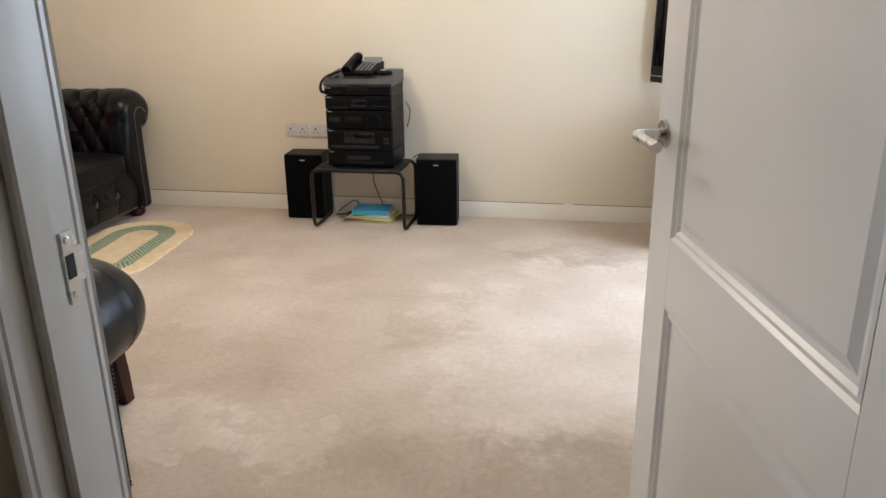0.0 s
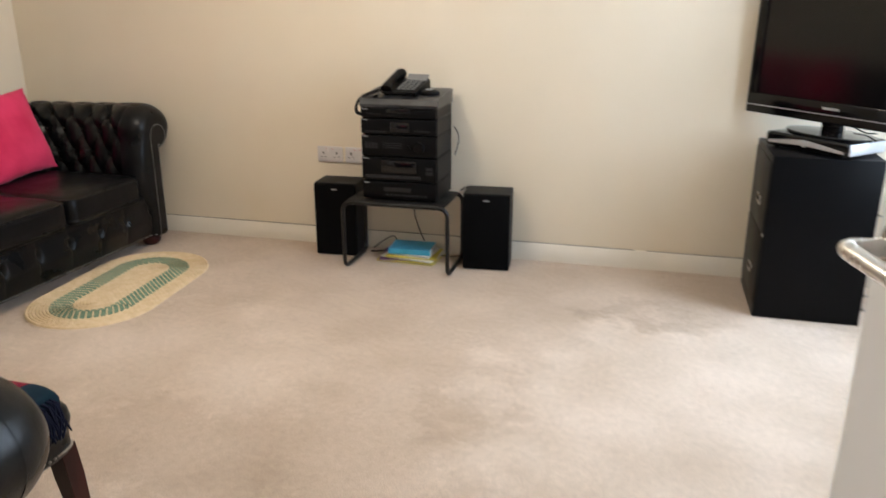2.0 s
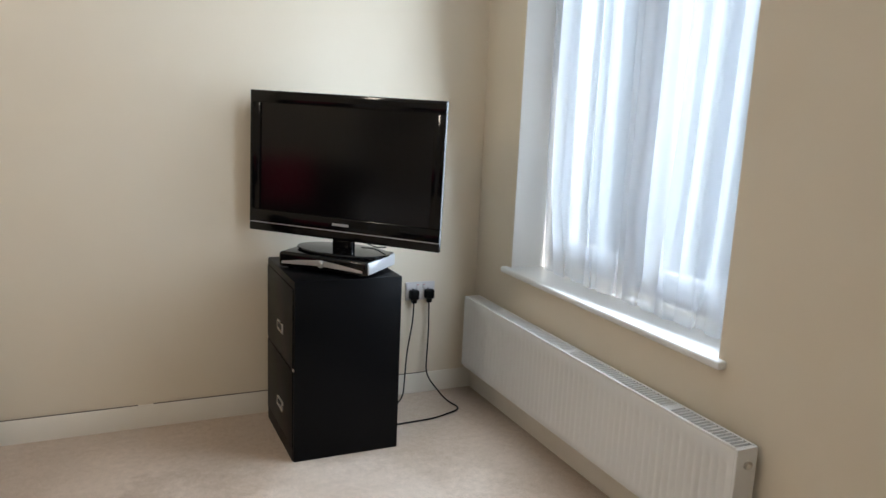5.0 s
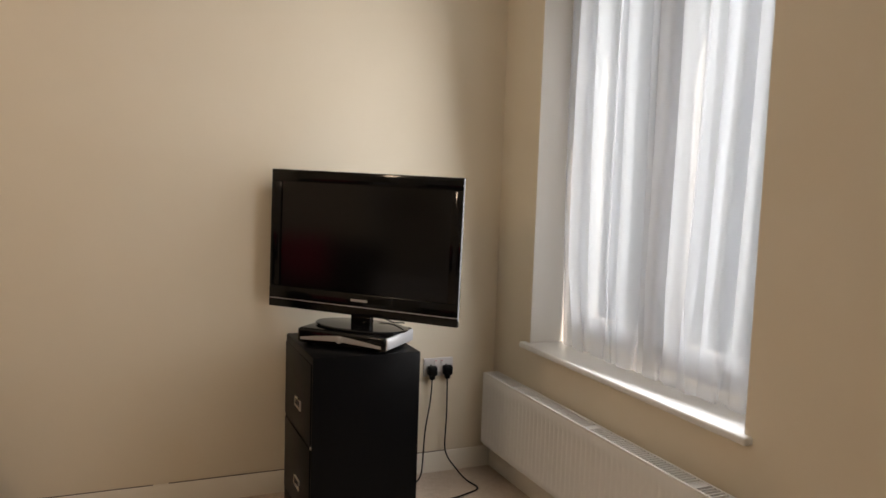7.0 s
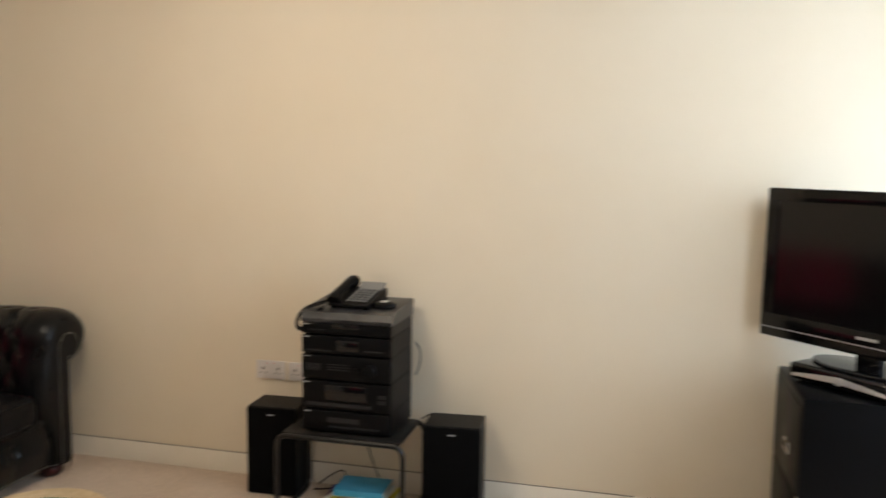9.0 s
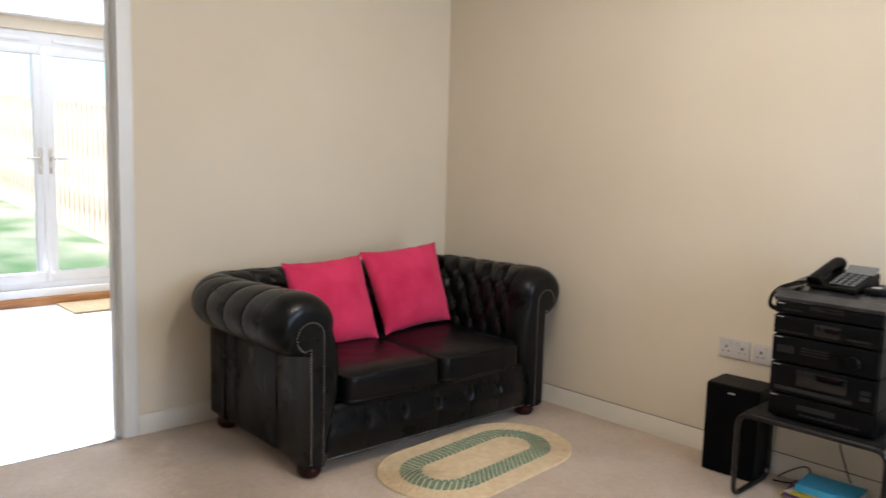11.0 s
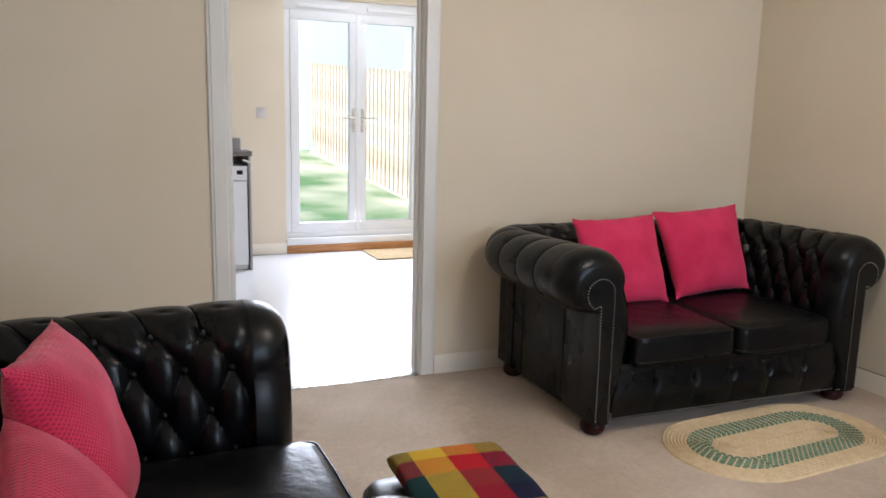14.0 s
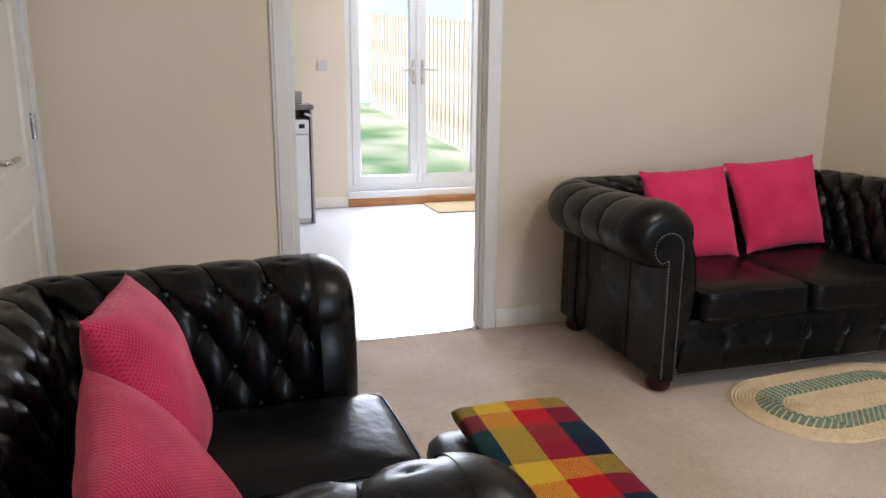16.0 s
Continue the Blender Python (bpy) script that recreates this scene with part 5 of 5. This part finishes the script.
filing_cabinet()
bx = thing("set_top_box", "black and silver satellite receiver box on the cabinet", "set-top box", pose(4.345, -0.320, 0.7105, 0, 0, -46))
part("box_body", boxed(-0.195, -0.125, 0.006, 0.195, 0.125, 0.066, 0.012, 3), BLACK_GLOSS, bx)
part("side_trim", boxed(0.190, -0.115, 0.014, 0.200, 0.115, 0.060, 0.003, 2), SILVER, bx, "silver side trim")
bm = bmesh.new()
sheet(bm, 24, 4, lambda u, v: (-0.178 + 0.356 * u, -0.127 - 0.006 * math.sin(math.pi * u), 0.020 + (0.010 + 0.012 * math.sin(math.pi * u)) * v + 0.010 * (1 - abs(2 * u - 1))))
part("front_trim", bm, SILVER, bx, "curved silver front trim")
part("dial", lathe(bmesh.new(), [(0.014, -0.125), (0.014, -0.136), (0.010, -0.138)], 18, (0.0, 0.0, 0.037), "Y"), SILVER, bx)
for x, y in ((-0.15, -0.1), (0.15, -0.1), (-0.15, 0.1), (0.15, 0.1)):
    part("rubber_foot", lathe(bmesh.new(), [(0.012, 0), (0.012, 0.008)], 12, (x, y, 0)), BLACK_PLASTIC, bx)

TVA = -44.0
tv = thing("television", "black flat-screen television on a glossy oval stand", "television", pose(4.366, -0.325, 0.777, 0, 0, TVA) @ pose(0, 0, 0, 0, 0.9, 0))
TW, T0, T1 = 0.415, 0.048, 0.612
part("stand_base", lathe(bmesh.new(), [(0.19, 0.0), (0.195, 0.004), (0.190, 0.009), (0.10, 0.013), (0.04, 0.015)], 48), BLACK_GLOSS, tv, "glossy black oval base")
tv.children[0].scale = (1.02, 0.60, 1)
part("neck", boxed(-0.045, -0.012, 0.012, 0.045, 0.022, 0.08, 0.008, 2), BLACK_GLOSS, tv)
part("rear_case", boxed(-TW + 0.03, -0.010, T0 + 0.03, TW - 0.03, 0.075, T1 - 0.03, 0.02, 2), BLACK_PLASTIC, tv)
bm = bmesh.new()
for a in ((-TW, T0, TW, T0 + 0.088), (-TW, T1 - 0.048, TW, T1), (-TW, T0 + 0.088, -TW + 0.046, T1 - 0.048), (TW - 0.046, T0 + 0.088, TW, T1 - 0.048)):
    box(bm, a[0], -0.030, a[1], a[2], -0.008, a[3], 0.0035, 2)
bz = part("bezel", bm, BLACK_GLOSS, tv, "glossy black bezel")
part("screen", boxed(-TW + 0.044, -0.022, T0 + 0.086, TW - 0.044, -0.012, T1 - 0.046), SCREEN, tv, smooth=False)
part("silver_line", boxed(-TW + 0.003, -0.0312, T0 + 0.034, TW - 0.003, -0.0298, T0 + 0.037), SILVER, bz, smooth=False)
part("maker_mark", boxed(-0.036, -0.0315, T0 + 0.056, 0.036, -0.0299, T0 + 0.066), GREY_MARK, bz, smooth=False)
single("cable", tube(bmesh.new(), bend([(4.52, -0.40, 0.80), (4.50, -0.33, 0.788), (4.47, -0.25, 0.80)], 0.03, 5), 0.003, 6), BLACK_PLASTIC, "thin black television cable", "cable")
single("cable", tube(bmesh.new(), bend([(4.54, -0.20, 0.44), (4.60, -0.18, 0.41), (4.68, -0.17, 0.395)], 0.03, 5), 0.0035, 6), BLACK_PLASTIC, "short black cable behind the cabinet", "cable")

# ---- dining room end ----
gd = thing("door_3", "white plastic double garden doors with full glass, closed", "", kind="structure")
GX = WX - 0.10
bm = bmesh.new()
for a in ((GD0, GDZ0, GD1, GDZ0 + 0.055), (GD0, GDZ1 - 0.11, GD1, GDZ1), (GD0, GDZ0 + 0.055, GD0 + 0.055, GDZ1 - 0.11), (GD1 - 0.055, GDZ0 + 0.055, GD1, GDZ1 - 0.11)):
    box(bm, GX, a[0], a[1], GX + 0.07, a[2], a[3], 0.006, 2)
part("door_frame", bm, UPVC, gd)
bm = bmesh.new()
for y0, y1 in ((GD0 + 0.12, -1.42), (-1.24, GD1 - 0.12)):
    box(bm, GX + 0.07, y0, GDZ1 - 0.085, GX + 0.085, y1, GDZ1 - 0.05, 0.004, 2)
part("trickle_vent", bm, UPVC, gd)
mid = -1.325
for k, (y0, y1) in enumerate(((GD0 + 0.055, mid - 0.003), (mid + 0.003, GD1 - 0.055))):
    bm = bmesh.new()
    z0, z1, st = GDZ0 + 0.055, GDZ1 - 0.11, 0.078
    for a in ((y0, z0, y1, z0 + st + 0.01), (y0, z1 - st, y1, z1), (y0, z0 + st + 0.01, y0 + st, z1 - st), (y1 - st, z0 + st + 0.01, y1, z1 - st)):
        box(bm, GX + 0.012, a[0], a[1], GX + 0.082, a[2], a[3], 0.006, 2)
    lf = part("door_leaf", bm, UPVC, gd)
    p = part("pane", boxed(GX + 0.04, y0 + st, z0 + st + 0.01, GX + 0.046, y1 - st, z1 - st), GLASS, lf, smooth=False)
    p.visible_shadow = False
    yc = mid + (-0.043 if k == 0 else 0.043)
    hp = part("handle_plate", boxed(GX + 0.082, yc - 0.014, 1.12, GX + 0.092, yc + 0.014, 1.34, 0.004, 2), STEEL, lf, "brushed steel handle plate")
    sg = -1 if k == 0 else 1
    part("lever", tube(bmesh.new(), bend([(GX + 0.09, yc, 1.255), (GX + 0.135, yc, 1.255), (GX + 0.135, yc + sg * 0.12, 1.25)], 0.02, 5), 0.009, 10), STEEL, hp)
part("astragal", boxed(GX + 0.082, mid - 0.022, GDZ0 + 0.06, GX + 0.090, mid + 0.022, GDZ1 - 0.115, 0.003), UPVC, gd)
setting("door_sill", boxed(WX - 0.10, GD0, GDZ0 - 0.064, WX + 0.02, GD1, GDZ0, 0.004), UPVC, "white door sill board")
setting("door_step", boxed(WX, GD0 - 0.0, -0.004, WX + 0.03, GD1 + 0.02, GDZ0 - 0.066, 0.004), OAK, "orange oak step board under the garden doors")
single("door_mat", boxed(-3.50, -1.30, -0.003, -3.00, -0.55, 0.010, 0.004), COIR, "golden brown coir doormat before the garden doors", "doormat")
sw = thing("light_switch", "white plastic wall switch plate", "light switch", pose(WX, -2.222, 1.283))
part("face_plate", boxed(0, -0.043, -0.043, 0.010, 0.043, 0.043, 0.003), WHITE_PLASTIC, sw)
part("rocker_switch", boxed(0.008, -0.008, -0.012, 0.014, 0.008, 0.012, 0.002, 1), WHITE_PLASTIC, sw)

KX, KY = -2.875, -2.42
wk = thing("worktop", "dark grey laminate worktop with an upstand", "worktop", pose(0, 0, 0))
part("worktop_slab", boxed(WX, -4.2, 0.935, KX + 0.015, KY + 0.012, 0.975, 0.004), WORKTOP, wk)
part("upstand", boxed(WX, -4.2, 0.975, WX + 0.02, KY - 0.02, 1.06, 0.003), WORKTOP, wk)
ep = single("end_panel", boxed(WX, KY - 0.018, -0.004, KX, KY, 0.934, 0.002), GREY_PANEL, "grey kitchen end panel beside the washing machine", "end panel")
wm = thing("washing_machine", "white front-loading washing machine under the worktop", "washing machine", pose(KX - 0.01, KY - 0.325, -0.004, 0, 0, 0))
part("casing", boxed(-0.56, -0.298, 0.0, -0.02, 0.298, 0.86, 0.008), APPLIANCE, wm)
part("front_panel", boxed(-0.02, -0.298, 0.04, 0.0, 0.298, 0.74, 0.012, 3), APPLIANCE, wm)
cp = part("control_panel", boxed(-0.02, -0.298, 0.745, 0.004, 0.298, 0.86, 0.006), APPLIANCE, wm)
part("display", boxed(0.003, 0.215, 0.79, 0.006, 0.262, 0.825, 0.001, 1), DISPLAY, cp)
dr = part("porthole_door", lathe(bmesh.new(), [(0.19, 0.0), (0.19, 0.025), (0.17, 0.04), (0.14, 0.04)], 40, (0, 0, 0.44), "X"), APPLIANCE, wm)
part("door_glass", lathe(bmesh.new(), [(0.14, 0.036), (0.12, 0.045), (0.06, 0.05), (0.002, 0.052)], 40, (0, 0, 0.44), "X"), DISPLAY, dr)
part("kickboard", boxed(-0.03, -0.298, 0.0, -0.022, 0.298, 0.04), BLACK_PLASTIC, wm)
single("cabinet_handle", tube(bmesh.new(), bend([(KX - 0.01, KY - 0.06, 0.90), (KX + 0.03, KY - 0.06, 0.905), (KX + 0.03, KY - 0.01, 0.885)], 0.012), 0.008, 10), WHITE_PLASTIC, "white child lock strap on the worktop edge", "latch")
single("canister", boxed(-3.13, KY - 0.17, 0.9755, -3.01, KY - 0.055, 1.075, 0.01, 3), GREY_PANEL, "squat dark grey canister on the worktop", "canister")
single("sheet_of_paper", boxed(WX + 0.20, KY - 0.30, 0.976, WX + 0.5, KY - 0.02, 0.980), PAPER, "white paper lying on the worktop", "paper")

# ---- garden ----
setting("ground", boxed(-70, -60, -0.42, 70, 60, -0.22), GRASS, "grass lawn behind the house", smooth=False)
setting("patio", boxed(-6.2, -5.5, -0.22, WX - 0.3, 0.80, -0.12), PATIO, "pale concrete patio slab", smooth=False)
bm = bmesh.new()
prism(bm, [(-6.2, -0.24), (-6.2, -0.18), (-14.6, 0.42), (-14.6, -0.24)], -9.0, 2.4, "Y")
setting("lawn", bm, GRASS, "lawn rising gently away from the house", smooth=False)
rg = random.Random(11)
fn = thing("fence", "weathered close-board timber garden fence", "fence", pose(0, 0, 0))
FA, FB = Vector((-4.2, 0.875, 0)), Vector((-14.1, 0.573, 0))
fd = (FB - FA).normalized()
fnm = Vector((-fd.y, fd.x, 0))
n_b = int((FB - FA).length / 0.105)
board = None
for i in range(n_b):
    p = FA + fd * (0.105 * i)
    mt = Matrix.Translation((p.x, p.y + 0.016 * (i % 2), -0.42 + 0.0078 * i + 0.012 * rg.uniform(-1, 1))) @ Matrix.Rotation(math.atan2(fd.y, fd.x), 4, "Z")
    if board is None:
        board = part("board", boxed(0, -0.012, 0.10, 0.088, 0.010, 2.10, 0.003, 1), FENCE_WOOD, fn)
        board.matrix_local = mt
    else:
        b2 = new("board", board.data)
        b2.parent = fn
        b2.matrix_local = mt
ang = math.atan2(fd.y, fd.x)
for z in (0.25, 1.35):
    q = part("rail", boxed(0, -0.05, z - 0.22, (FB - FA).length, -0.014, z - 0.14), FENCE_WOOD, fn)
    q.matrix_local = Matrix.Translation((FA.x, FA.y, -0.20)) @ Matrix.Rotation(ang, 4, "Z") @ Matrix.Rotation(-0.0736, 4, "Y")
q = part("gravel_board", boxed(0, -0.02, -0.26, (FB - FA).length, 0.02, -0.10), FENCE_WOOD, fn)
q.matrix_local = Matrix.Translation((FA.x, FA.y, -0.20)) @ Matrix.Rotation(ang, 4, "Z") @ Matrix.Rotation(-0.0736, 4, "Y")
# tall pale wall added to stand in for the blown-out white beyond the lawn
setting("garden_wall", boxed(-22.0, -14.0, -0.4, -14.6, 3.0, 6.5), RENDERED, "pale wall beyond the lawn, raised as a white backdrop over the sky", smooth=False)

# ---- ceiling light, above the views, fitting added for the unseen lamp ----
cl = thing("ceiling_light", "white ceiling light fitting, unseen, added for the inferred warm lamp", "ceiling light", pose(2.15, -1.6, H))
part("ceiling_rose", lathe(bmesh.new(), [(0.05, 0.0), (0.05, -0.02), (0.02, -0.03)], 24), WHITE_PLASTIC, cl)
part("flex", tube(bmesh.new(), [(0, 0, -0.028), (0, 0, -0.12)], 0.004), WHITE_PLASTIC, cl)
part("lamp_holder", lathe(bmesh.new(), [(0.016, -0.115), (0.018, -0.15), (0.012, -0.155)], 16), WHITE_PLASTIC, cl)
